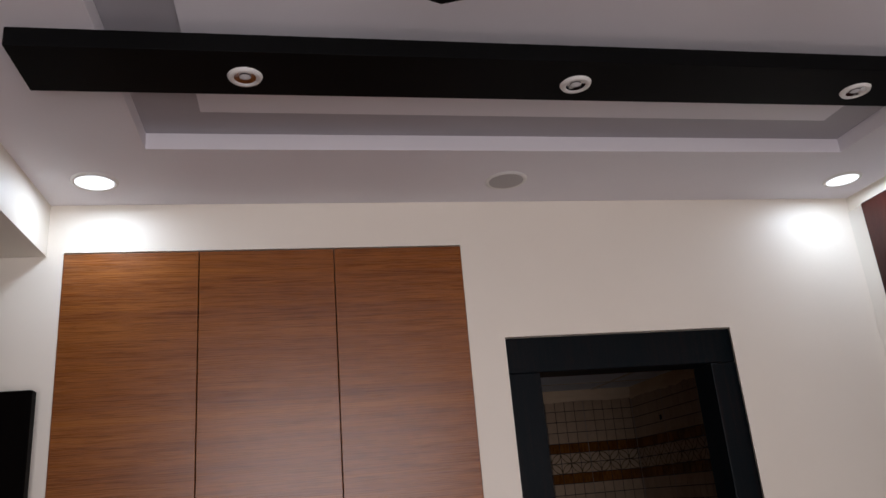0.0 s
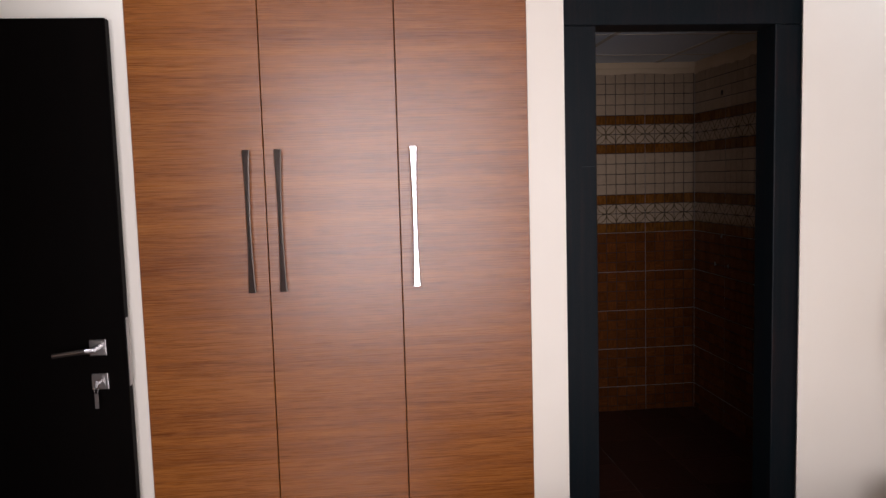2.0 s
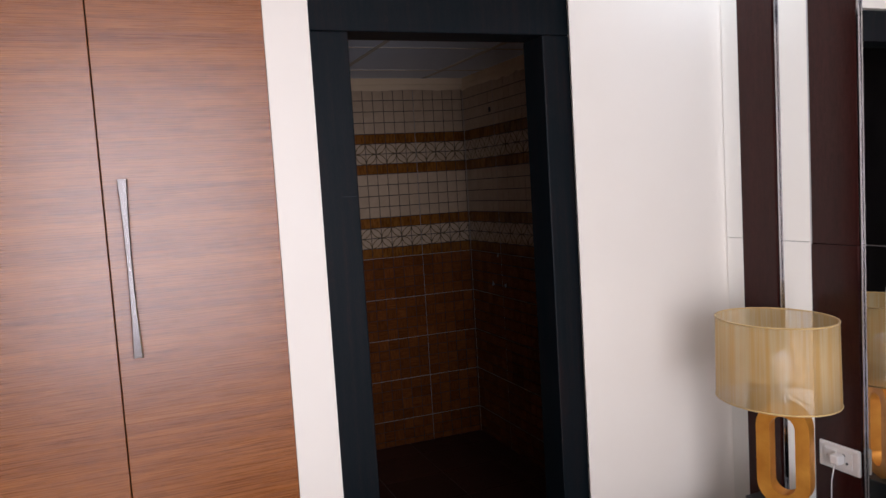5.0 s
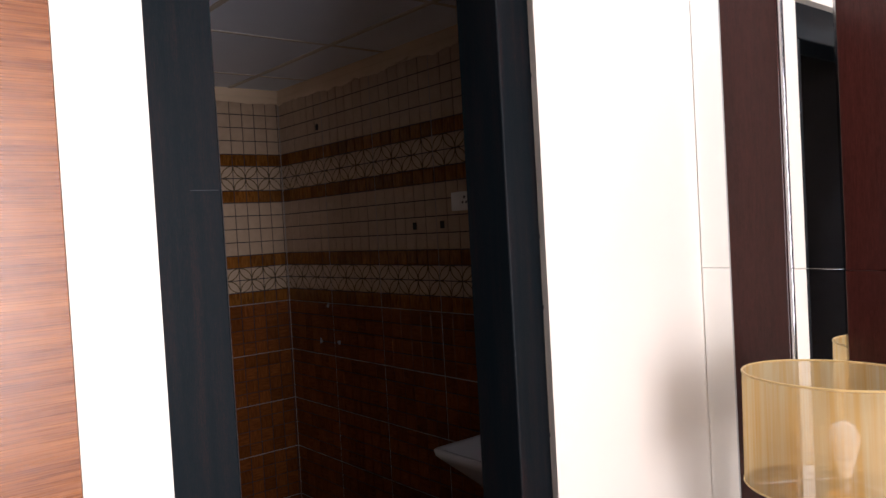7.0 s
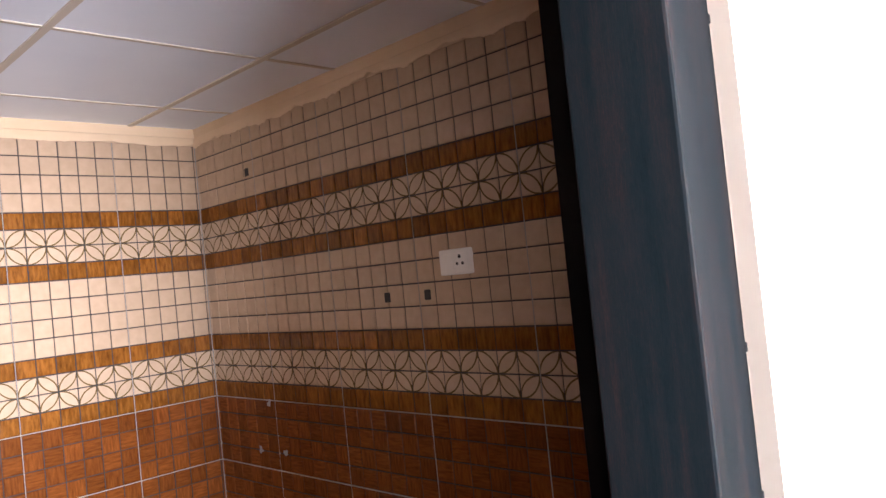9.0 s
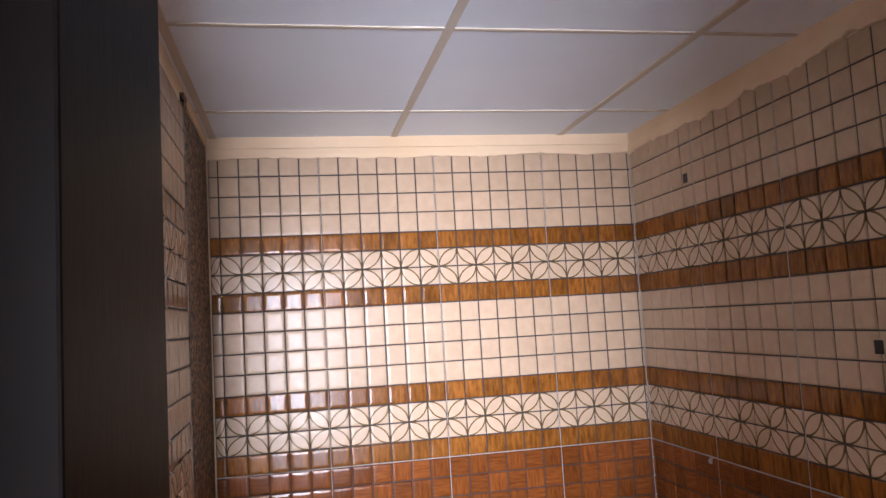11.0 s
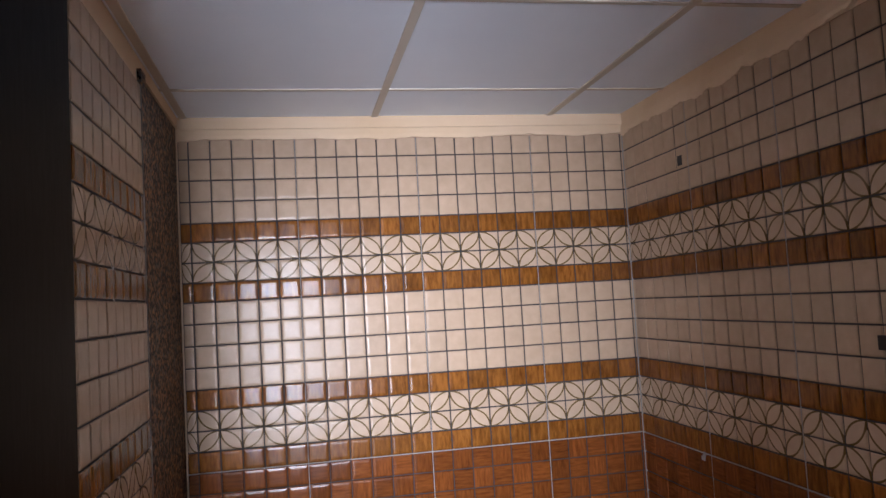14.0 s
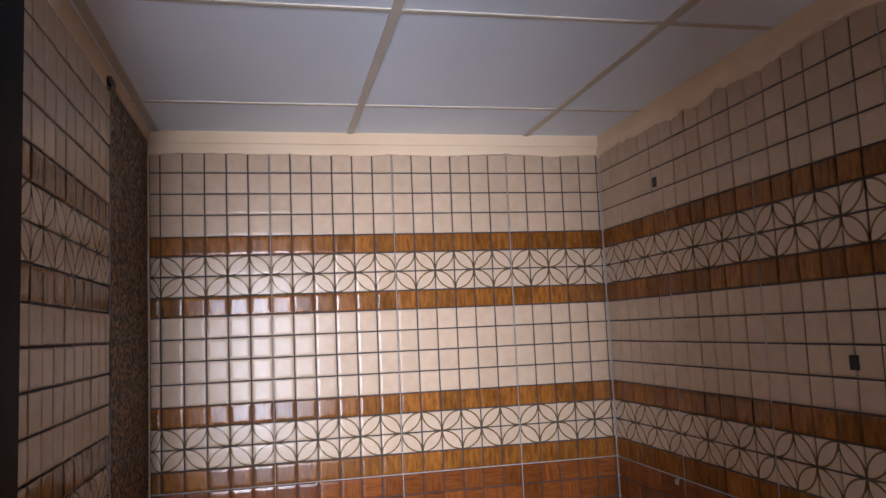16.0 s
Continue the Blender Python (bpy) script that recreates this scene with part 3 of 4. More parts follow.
def bed():
    x0, x1, y0, y1, zt = -0.41, 1.335, -0.862, -2.62, 0.505
    b = thing("bed", (0.5, -1.75, 0), "double bed with grey damask coverlet and cream border", "bed")
    part("base", B(x0 + 0.06, x1, y1 + 0.05, y0 - 0.05, 0.0, 0.26, 0.01), CARCASS, b, "dark bed base")
    part("mattress", B(x0 + 0.03, x1, y1 + 0.03, y0 - 0.03, 0.26, zt - 0.012, 0.04, 3), SHEET, b)
    headboard(b)

    def sheet_grid(ux, uy, fz, name, material, label):
        bm = bmesh.new()
        g = [[bm.verts.new((u, v, fz(u, v))) for v in uy] for u in ux]
        for i in range(len(ux) - 1):
            for j in range(len(uy) - 1):
                bm.faces.new((g[i][j], g[i][j + 1], g[i + 1][j + 1], g[i + 1][j]))
        bmesh.ops.recalc_face_normals(bm, faces=bm.faces)
        ob = part(name, bm, material, b, label, True)
        return ob

    def drop(u, v):
        d = max(0.0, y1 + 0.0 - v + 0.05, v - (y0 - 0.05), (x0 + 0.05) - u)
        wr = 0.006 * noise.noise((u * 5, v * 5, 1)) + 0.004 * noise.noise((u * 14, v * 11, 4))
        return zt + wr - 3.2 * d * d * 8

    nx, ny = 90, 90
    us = [x0 + (x1 - x0) * i / nx for i in range(nx + 1)]
    vs = [y1 + (y0 - y1) * j / ny for j in range(ny + 1)]
    sheet_grid(us, vs, drop, "coverlet_border", SHEET, "white quilted coverlet edge")
    sheet_grid([x0 + 0.10 + (x1 - x0 - 0.10) * i / 60 for i in range(61)], [y0 - 0.092 - 0.032 * j / 6 for j in range(7)], lambda u, v: drop(u, v) + 0.006 + 0.004 * noise.noise((u * 20, v * 20, 7)), "gold_band", YELLOW, "pale gold satin band")
    sheet_grid([1.10 + 0.05 * i / 6 for i in range(7)], [y1 + 0.1 + (y0 - 0.065 - y1 - 0.1) * j / 60 for j in range(61)], lambda u, v: drop(u, v) + 0.006 + 0.004 * noise.noise((u * 20, v * 20, 9)), "gold_band", YELLOW, "pale gold satin band")
    sheet_grid([x0 + 0.22 + (1.03 - x0 - 0.22) * i / 80 for i in range(81)], [y1 + 0.2 + (y0 - 0.172 - y1 - 0.2) * j / 80 for j in range(81)], lambda u, v: drop(u, v) + 0.008 + 0.005 * noise.noise((u * 9, v * 9, 3)), "coverlet", DAMASK, "grey silver damask coverlet")
    for ob in list(b.children):
        if ob.name.split(".")[0] in ("coverlet_border", "gold_band", "coverlet"):
            for v in ob.data.vertices:
                v.co.y += 0.055 * (v.co.x - 0.45)
                edge = max(0.0, 1 - (y0 - v.co.y) / 0.16)
                v.co.y += 0.014 * edge * noise.noise((v.co.x * 7, 0.3, 5)) + 0.006 * edge * noise.noise((v.co.x * 21, 0.8, 5))
                v.co.z += 0.010 * edge * noise.noise((v.co.x * 12, v.co.y * 3, 8))
    # side drape
    bm = bmesh.new()
    top, bot = [], []
    for i in range(81):
        u = x0 + (x1 - x0) * i / 80
        k = 0.008 * math.sin(u * 37) + 0.006 * noise.noise((u * 8, 0, 2))
        sh = 0.055 * (u - 0.45)
        top.append(bm.verts.new((u, y0 + sh + k * 0.3, zt - 0.055))), bot.append(bm.verts.new((u, y0 + sh + 0.012 + k, 0.16)))
    for i in range(80):
        bm.faces.new((top[i], top[i + 1], bot[i + 1], bot[i]))
    part("side_drape", bm, SHEET, b, "", True)
    bm = bmesh.new()
    top, bot = [], []
    for i in range(61):
        v = y1 + (y0 - y1) * i / 60
        k = 0.008 * math.sin(v * 33)
        top.append(bm.verts.new((x0 + k * 0.3, v, zt - 0.055))), bot.append(bm.verts.new((x0 - 0.012 + k, v, 0.16)))
    for i in range(60):
        bm.faces.new((top[i], top[i + 1], bot[i + 1], bot[i]))
    part("foot_drape", bm, SHEET, b, "", True)


bed()


def pillow():
    p = thing("pillow", (1.18, -1.16, 0.51), "grey rose brocade pillow with pale gold border", "pillow")
    m = Matrix.Translation((1.19, -1.18, 0.61)) @ pose(0, 0, 0, 0, -46, 0) @ pose(0, 0, 0, 0, 0, 4)
    part("cover", cushion(bmesh.new(), None, m, 0.205, 0.29, 0.075), ROSES, p, "", True)
    bm = cushion(bmesh.new(), None, m @ Matrix.Translation((0, 0, -0.006)), 0.230, 0.318, 0.045)
    part("flange", bm, YELLOW, p, "pale gold satin border", True)


pillow()


def night_stand():
    x0, x1, y0, y1, zt = 1.030, 1.446, -0.668, -0.238, 0.48
    s = thing("night_stand", (1.24, -0.45, 0), "white gloss two-drawer night stand beside the bed", "night stand")
    part("body", B(x0 + 0.022, x1, y0 + 0.002, y1 - 0.002, 0.03, zt - 0.022), WHITE, s)
    part("top", B(x0 - 0.004, x1, y0 - 0.004, y1 + 0.004, zt - 0.020, zt, 0.003), WHITE, s)
    for z0, z1 in ((0.285, zt - 0.024), (0.05, 0.268)):
        part("drawer", B(x0, x0 + 0.02, y0 + 0.002, y1 - 0.002, z0, z1, 0.002), WHITE, s)
    part("groove", B(x0 + 0.012, x0 + 0.021, y0 + 0.003, y1 - 0.003, 0.269, 0.284), BLACK, s, "black finger groove")
    part("edge_band", B(x0 - 0.0055, x0 - 0.004, y0 - 0.004, y1 + 0.004, zt - 0.0195, zt - 0.0005), BANDING, s, "cream edge banding")
    part("edge_band", B(x0 - 0.0008, x0 + 0.019, y0 + 0.0005, y0 + 0.002, 0.03, zt - 0.024), BANDING, s, "cream edge banding")
    part("edge_band", B(x0 - 0.003, x0 + 0.012, y0 - 0.003, y1 + 0.003, zt, zt + 0.0008), BANDING, s, "cream edge banding")
    part("plinth", B(x0 + 0.04, x1, y0 + 0.02, y1 - 0.02, 0.0, 0.03), BLACK, s)


night_stand()


def table_lamp():
    cx, cy, z = 1.243, -0.447, 0.48
    s = thing("table_lamp", (cx, cy, z), "gold ring table lamp with beige drum shade", "table lamp")
    part("base", B(cx - 0.064, cx + 0.064, cy - 0.10, cy + 0.10, z, z + 0.108, 0.003), BLACKBASE, s, "black block base")
    bm = bmesh.new()
    # upright ring, a stadium loop with a square section
    n, ro, ri, hh, t = 20, 0.076, 0.036, 0.084, 0.025
    zc = z + 0.10 + ro + hh
    loop = [(math.cos(a), math.sin(a), 1) for a in (math.pi * i / n for i in range(n + 1))] + [(math.cos(a), math.sin(a), -1) for a in (math.pi + math.pi * i / n for i in range(n + 1))]
    rings = []
    for c, q, s2 in loop:
        rings.append([bm.verts.new((cx + dx, cy + r * c, zc + s2 * hh + r * q)) for dx, r in ((-t, ri), (-t, ro), (t, ro), (t, ri))])
    for a, b in zip(rings, rings[1:] + rings[:1]):
        for j in range(4):
            bm.faces.new((a[j], a[(j + 1) % 4], b[(j + 1) % 4], b[j]))
    bmesh.ops.recalc_face_normals(bm, faces=bm.faces)
    bmesh.ops.rotate(bm, verts=bm.verts, cent=(cx, cy, 0), matrix=Matrix.Rotation(radians(27), 3, 'Z'))
    part("ring", bm, GOLD, s, "gold painted wooden loop")
    part("stem", tube(bmesh.new(), [(cx, cy, zc + hh + ro - 0.01), (cx, cy, 0.93)], 0.011), STEEL, s)
    bm = lathe(bmesh.new(), [(0.004, 0.93), (0.014, 0.935), (0.017, 0.96), (0.030, 1.0), (0.031, 1.02), (0.022, 1.045), (0.003, 1.056)], (cx, cy), 20)
    part("bulb", bm, CERAMIC, s, "white bulb", True)
    bm = bmesh.new()
    prof = [(0.98, 1.155), (1.0, 0.912), (0.985, 0.912), (0.965, 1.155), (0.98, 1.155)]
    lathe(bm, prof, (0, 0), 72)
    bmesh.ops.transform(bm, matrix=Matrix.Translation((cx - 0.020, cy + 0.008, 0)) @ Matrix.Diagonal((0.152, 0.192, 1, 1)), verts=bm.verts)
    bmesh.ops.remove_doubles(bm, verts=bm.verts, dist=1e-5)
    sh = part("shade", bm, SHADE, s, "translucent beige drum shade", True)
    for zz, k in ((1.155, 0.976), (0.912, 0.996)):
        pts = [(cx - 0.020 + 0.152 * k * math.cos(a), cy + 0.008 + 0.192 * k * math.sin(a), zz) for a in (2 * math.pi * i / 60 for i in range(61))]
        part("trim", tube(bmesh.new(), pts, 0.0026, 6), BRAID, sh, "gold edge trim", True)
    bm = bmesh.new()
    for a in (0.3, 0.3 + 2.1, 0.3 + 4.2):
        tube(bm, [(cx, cy, 0.935), (cx - 0.020 + 0.146 * math.cos(a), cy + 0.008 + 0.184 * math.sin(a), 0.922)], 0.002, 6)
    part("spider", bm, STEEL, s)


table_lamp()


def socket(name, m, label, pins):
    s = thing(name, (0, 0, 0), label, "socket")
    s.matrix_basis = m
    for nm, b, mt, lb in (("plate", B(-0.073, 0.073, -0.011, 0, -0.041, 0.041, 0.006, 3), PLASTIC, ""),
                          ("module", B(-0.05, 0.05, -0.014, -0.0105, -0.027, 0.027, 0.002), PLASTIC, ""),
                          ("switch", B(-0.048, -0.004, -0.017, -0.0135, -0.024, 0.024, 0.002), PLASTIC, "")):
        ob = link(nm, b, mt)
        ob.parent = s
    for x, z, r in pins:
        ob = link("pin_hole", cyl(bmesh.new(), r, r, 0.003, Matrix.Translation((x, -0.0142, z)) @ Matrix.Rotation(math.pi / 2, 4, 'X'), 12), DARKHOLE)
        ob.parent = s
    return s


socket("wall_socket", pose(RW - 0.028, -0.478, 0.70, 0, 0, -90), "white switched socket on the dark wood panel", [(0.02, 0.014, 0.005), (0.01, -0.008, 0.004), (0.032, -0.008, 0.004)])
socket("bathroom_socket", pose(BX1 - 0.004, 1.327, 1.616, 0, 0, -90), "white switched socket on the tiled wall", [(0.022, 0.016, 0.006), (0.010, -0.006, 0.005), (0.034, -0.006, 0.005)])


def lamp_cable():
    c = thing("lamp_cable", (RW - 0.05, -0.46, 0.48), "thin white lamp cable with a plug in the socket", "cable")
    part("plug", B(RW - 0.075, RW - 0.044, -0.505, -0.475, 0.690, 0.720, 0.005), PLASTIC, c)
    pts = [(RW - 0.07, -0.49, 0.69), (RW - 0.078, -0.485, 0.64), (RW - 0.068, -0.475, 0.57), (RW - 0.060, -0.47, 0.51), (RW - 0.07, -0.48, 0.486), (RW - 0.10, -0.49, 0.484), (1.31, -0.47, 0.485)]
    part("cord", tube(bmesh.new(), pts, 0.0018, 8), PLASTIC, c, "", True)


lamp_cable()

# ---------------------------------------------------------------- ceiling fittings
def downlight(x, y, material, label):
    d = thing("downlight", (x, y, HC), label, "downlight", "ceiling downlights")
    part("rim", lathe(bmesh.new(), [(0.052, HC - 0.002), (0.058, HC - 0.007), (0.066, HC - 0.005), (0.069, HC + 0.001)], (x, y)), PLASTIC, d, "", True)
    part("diffuser", cyl(bmesh.new(), 0.056, 0.056, 0.004, Matrix.Translation((x, y, HC - 0.003))), material, d, "round diffuser")


for lx, ly in LAMPS:
    downlight(lx, ly, LED, "round recessed ceiling downlight, lit cool white")
GRILLE = paint("grey_grille", (0.40, 0.38, 0.37), (0.44, 0.42, 0.41), 0.6, 900)
d = thing("ceiling_speaker", (0.003, -0.192, HC), "round white ceiling speaker with a grey grille", "speaker")
part("rim", lathe(bmesh.new(), [(0.056, HC - 0.002), (0.062, HC - 0.006), (0.070, HC - 0.004), (0.072, HC + 0.001)], (0.003, -0.192)), PLASTIC, d, "", True)
part("grille", cyl(bmesh.new(), 0.058, 0.058, 0.004, Matrix.Translation((0.003, -0.192, HC - 0.003))), GRILLE, d)


def ceiling_beam():
    z = HC - 0.045
    b = thing("ceiling_beam", (0, -0.9, HC), "flat black lacquered ceiling beam with small spotlights", "ceiling beam")
    part("board", B(-1.29, 1.40, -0.985, -0.802, z, HC, 0.002), BLACK, b)
    return z


BZ = ceiling_beam()


def spotlight(x, y):
    s = thing("spotlight", (x, y, BZ), "small round white spotlight in the black beam", "spotlight", "spotlights")
    part("rim", lathe(bmesh.new(), [(0.024, BZ - 0.003), (0.030, BZ - 0.008), (0.037, BZ - 0.006), (0.040, BZ + 0.0)], (x, y), 28), PLASTIC, s, "", True)
    part("reflector", lathe(bmesh.new(), [(0.025, BZ - 0.004), (0.014, BZ - 0.0015), (0.013, BZ - 0.001)], (x, y), 24), CHROME, s, "", True)
    part("lens", lathe(bmesh.new(), [(0.013, BZ - 0.002), (0.006, BZ - 0.005), (0.0005, BZ - 0.006)], (x, y), 16), GLAZE, s, "", True)


for x in (-0.810, -0.005, 0.800):
    spotlight(x, -0.885)


# ---------------------------------------------------------------- bathroom fittings
def wash_basin():
    x0, x1, y0, y1, zr = 1.405, BX1 - 0.012, 0.70, 1.18, 0.645
    b = thing("wash_basin", (1.6, 0.94, 0.4), "white ceramic wash basin hung on the tiled wall", "wash basin")
    cx, cy = (x0 + x1) / 2 + 0.01, (y0 + y1) / 2

    def loop(sx0, sx1, sy0, sy1, z, r=0.03, n=5):
        pts = []
        for px, py, a0 in ((sx1 - r, sy1 - r, 0), (sx0 + r, sy1 - r, 90), (sx0 + r, sy0 + r, 180), (sx1 - r, sy0 + r, 270)):
            pts += [(px + r * math.cos(radians(a0 + 90 * i / n)), py + r * math.sin(radians(a0 + 90 * i / n)), z) for i in range(n + 1)]
        return pts
    bm = bmesh.new()
    levels = [loop(cx - 0.05, x1, cy - 0.06, cy + 0.06, zr - 0.19, 0.03), loop(x0 + 0.10, x1, y0 + 0.11, y1 - 0.11, zr - 0.13, 0.05), loop(x0 + 0.02, x1, y0 + 0.02, y1 - 0.02, zr - 0.045, 0.03),
              loop(x0 + 0.004, x1, y0 + 0.004, y1 - 0.004, zr - 0.026, 0.02), loop(x0, x1, y0, y1, zr - 0.004, 0.02), loop(x0 + 0.006, x1 - 0.004, y0 + 0.006, y1 - 0.006, zr, 0.02),
              loop(x0 + 0.03, x1 - 0.10, y0 + 0.03, y1 - 0.03, zr - 0.006, 0.03), loop(x0 + 0.12, x1 - 0.15, y0 + 0.17, y1 - 0.17, zr - 0.10, 0.03), loop(cx - 0.03, cx + 0.01, cy - 0.02, cy + 0.02, zr - 0.115, 0.015)]
    vs = [[bm.verts.new(p) for p in lv] for lv in levels]
    for p, q in zip(vs, vs[1:]):
        for i in range(len(p)):
            bm.faces.new((p[i], p[(i + 1) % len(p)], q[(i + 1) % len(p)], q[i]))
    bm.faces.new(vs[0][::-1]), bm.faces.new(vs[-1])
    bmesh.ops.recalc_face_normals(bm, faces=bm.faces)
    part("bowl", bm, CERAMIC, b, "", True)
    bm = cyl(bmesh.new(), 0.022, 0.019, 0.07, Matrix.Translation((x1 - 0.05, cy, zr + 0.034)), 20)
    tube(bm, [(x1 - 0.05, cy, zr + 0.05), (x1 - 0.09, cy, zr + 0.075), (x1 - 0.15, cy, zr + 0.07)], 0.010)
    tube(bm, [(x1 - 0.05, cy, zr + 0.07), (x1 - 0.05, cy, zr + 0.10), (x1 - 0.035, cy, zr + 0.115)], 0.006)
    part("tap", bm, CHROME, b, "chrome pillar tap", True)


wash_basin()


def wall_hole(y, z):
    h = thing("pipe_outlet", (BX1 - 0.007, y, z), "small dark pipe outlet in the wall tiles", "pipe outlet", "pipe outlets")
    part("collar", B(BX1 - 0.0125, BX1 - 0.004, y - 0.015, y + 0.015, z - 0.017, z + 0.017, 0.002), DARKHOLE, h)


for hy, hz in ((2.510, 2.096), (1.674, 1.519), (1.472, 1.519)):
    wall_hole(hy, hz)


def tile_chip(y, z, tilt):
    """A broken-out corner that bares the pale bed of the tile."""
    h = thing("tile_chip", (BX1 - 0.011, y, z), "chipped corner of a brown wall tile, pale inside", "tile chip", "chipped wall tiles")
    bm = bmesh.new()
    outline = [(-0.012, -0.013), (0.010, -0.015), (0.012, -0.003), (0.003, 0.003), (-0.003, 0.016), (-0.012, 0.008)]
    m = Matrix.Translation((BX1 - 0.0125, y, z)) @ Matrix.Rotation(radians(tilt), 4, 'X')
    front = [bm.verts.new(m @ Vector((0, a, b))) for a, b in outline]
    back = [bm.verts.new(m @ Vector((0.006, a * 1.15, b * 1.15))) for a, b in outline]
    bm.faces.new(front), bm.faces.new(back[::-1])
    for k in range(6):
        bm.faces.new((front[k], back[k], back[(k + 1) % 6], front[(k + 1) % 6]))
    bmesh.ops.recalc_face_normals(bm, faces=bm.faces)
    part("bare_clay", bm, FLOORJOINT, h)


for hy, hz, turn in ((2.505, 1.112, 10), (2.604, 0.907, -25), (2.410, 0.914, 40)):
    tile_chip(hy, hz, turn)


def ceiling_fan():
    cx, cy, z = 0.0, -1.77, 2.46
    f = thing("ceiling_fan", (cx, cy, HC + 0.04), "black three-blade ceiling fan at rest", "ceiling fan")
    part("rod", tube(bmesh.new(), [(cx, cy, HC + 0.04), (cx, cy, z)], 0.012), BLACK, f)
    part("canopy", lathe(bmesh.new(), [(0.012, HC - 0.03), (0.05, HC + 0.0), (0.06, HC + 0.04)], (cx, cy), 24), BLACK, f, "", True)
    part("motor", lathe(bmesh.new(), [(0.001, z - 0.05), (0.07, z - 0.048), (0.10, z - 0.02), (0.10, z + 0.02), (0.05, z + 0.05), (0.012, z + 0.055)], (cx, cy), 32), BLACK, f, "", True)
    for a in (30, 150, 270):
        bm = bmesh.new()
        outline = [(0.09, -0.03), (0.2, -0.055), (0.5, -0.068), (0.57, -0.06), (0.60, -0.03), (0.605, 0.0), (0.60, 0.03), (0.57, 0.06), (0.5, 0.068), (0.2, 0.055), (0.09, 0.03)]
        m = Matrix.Translation((cx, cy, z)) @ pose(0, 0, 0, 0, 0, a) @ pose(0, 0, 0, 8, 0, 0)
        top = [bm.verts.new(m @ Vector((x, y, 0.003))) for x, y in outline]
        low = [bm.verts.new(m @ Vector((x, y, -0.003))) for x, y in outline]
        bm.faces.new(top), bm.faces.new(low[::-1])
        for i in range(len(top)):
            j = (i + 1) % len(top)
            bm.faces.new((top[i], low[i], low[j], top[j]))
        part("blade", bm, BLACK, f)


ceiling_fan()


# ---------------------------------------------------------------- granite slab in the left wall
structure("niche_casing", B(BX0 - 0.06, BX0 + 0.012, NY0 - 0.06, NY0, ZB, NZ, 0.003), GRANITE, "grey granite edge strip beside the slab", "trim")
structure("granite_slab", B(BX0 - 0.079, BX0 - 0.006, NY0 + 0.001, BY1 - 0.006, ZB, NZ - 0.001, 0.002), GRANITE, "speckled dark granite slab set into the wall", "wall cladding")

# ---------------------------------------------------------------- skirting
structure("baseboard", B(DX1 - 0.012, RW - 0.03, -0.016, 0.0, -0.016, 0.115, 0.003), SKIRT, "glossy dark wooden skirting board", "skirting")
structure("baseboard_pier", B(FX1 + 0.001, DX0 - 0.001, -0.005, 0.0, -0.016, 0.098, 0.002), SKIRT, "dark wooden skirting between wardrobe and door frame", "skirting")

# ---------------------------------------------------------------- tiles


def square_mesh(name, w, h, material, flip=None, d=0.004, bev=0.003, rise=0.0006):
    """A glazed square facing -y, its lower left corner at the origin, with rounded-off edges."""
    me = bpy.data.meshes.new(name)
    g = 0.0024
    o = [(g, 0, g), (w - g, 0, g), (w - g, 0, h - g), (g, 0, h - g)]
    a = [(x, -d + bev * 0.6, z) for x, _, z in o]
    e = g + bev
    c = [(e, -d, e), (w - e, -d, e), (w - e, -d, h - e), (e, -d, h - e)]
    p = e + min(0.007, 0.3 * min(w, h))
    k = [(p, -d - rise, p), (w - p, -d - rise, p), (w - p, -d - rise, h - p), (p, -d - rise, h - p)]
    faces = [(12, 13, 14, 15)]
    for i in range(4):
        j = (i + 1) % 4
        faces += [(i, j, 4 + j, 4 + i), (4 + i, 4 + j, 8 + j, 8 + i), (8 + i, 8 + j, 12 + j, 12 + i)]
    me.from_pydata(o + a + c + k, [], faces)
    uv = me.uv_layers.new(name="UVMap")
    for lp in me.loops:
        x, _, z = me.vertices[lp.vertex_index].co
        u, v = x / w, z / h
        uv.data[lp.index].uv = (1 - u if flip else u, v)
    me.materials.append(material)
    return me


ROWS = []                     # (kind, z0, z1, parity) of the decorated part, from the top
z = 2.292
for zz in (2.219, 2.143, 2.067, 1.990):
    ROWS.append(("beige_tile", zz, z, 0))
    z = zz
for kind, top, bot, n in (("brown_tile", 1.990, 1.922, 1), ("flower_tile", 1.922, 1.780, 2), ("brown_tile", 1.780, 1.711, 1), ("beige_tile", 1.711, 1.407, 4),
                          ("brown_tile", 1.407, 1.336, 1), ("flower_tile", 1.336, 1.194, 2), ("brown_tile", 1.194, 1.122, 1)):
    for i in range(n):
        ROWS.append((kind, top - (top - bot) * (i + 1) / n, top - (top - bot) * i / n, i % 2))
GLAZES = {"beige_tile": BEIGE, "brown_tile": BROWN, "flower_tile": FLOWER}


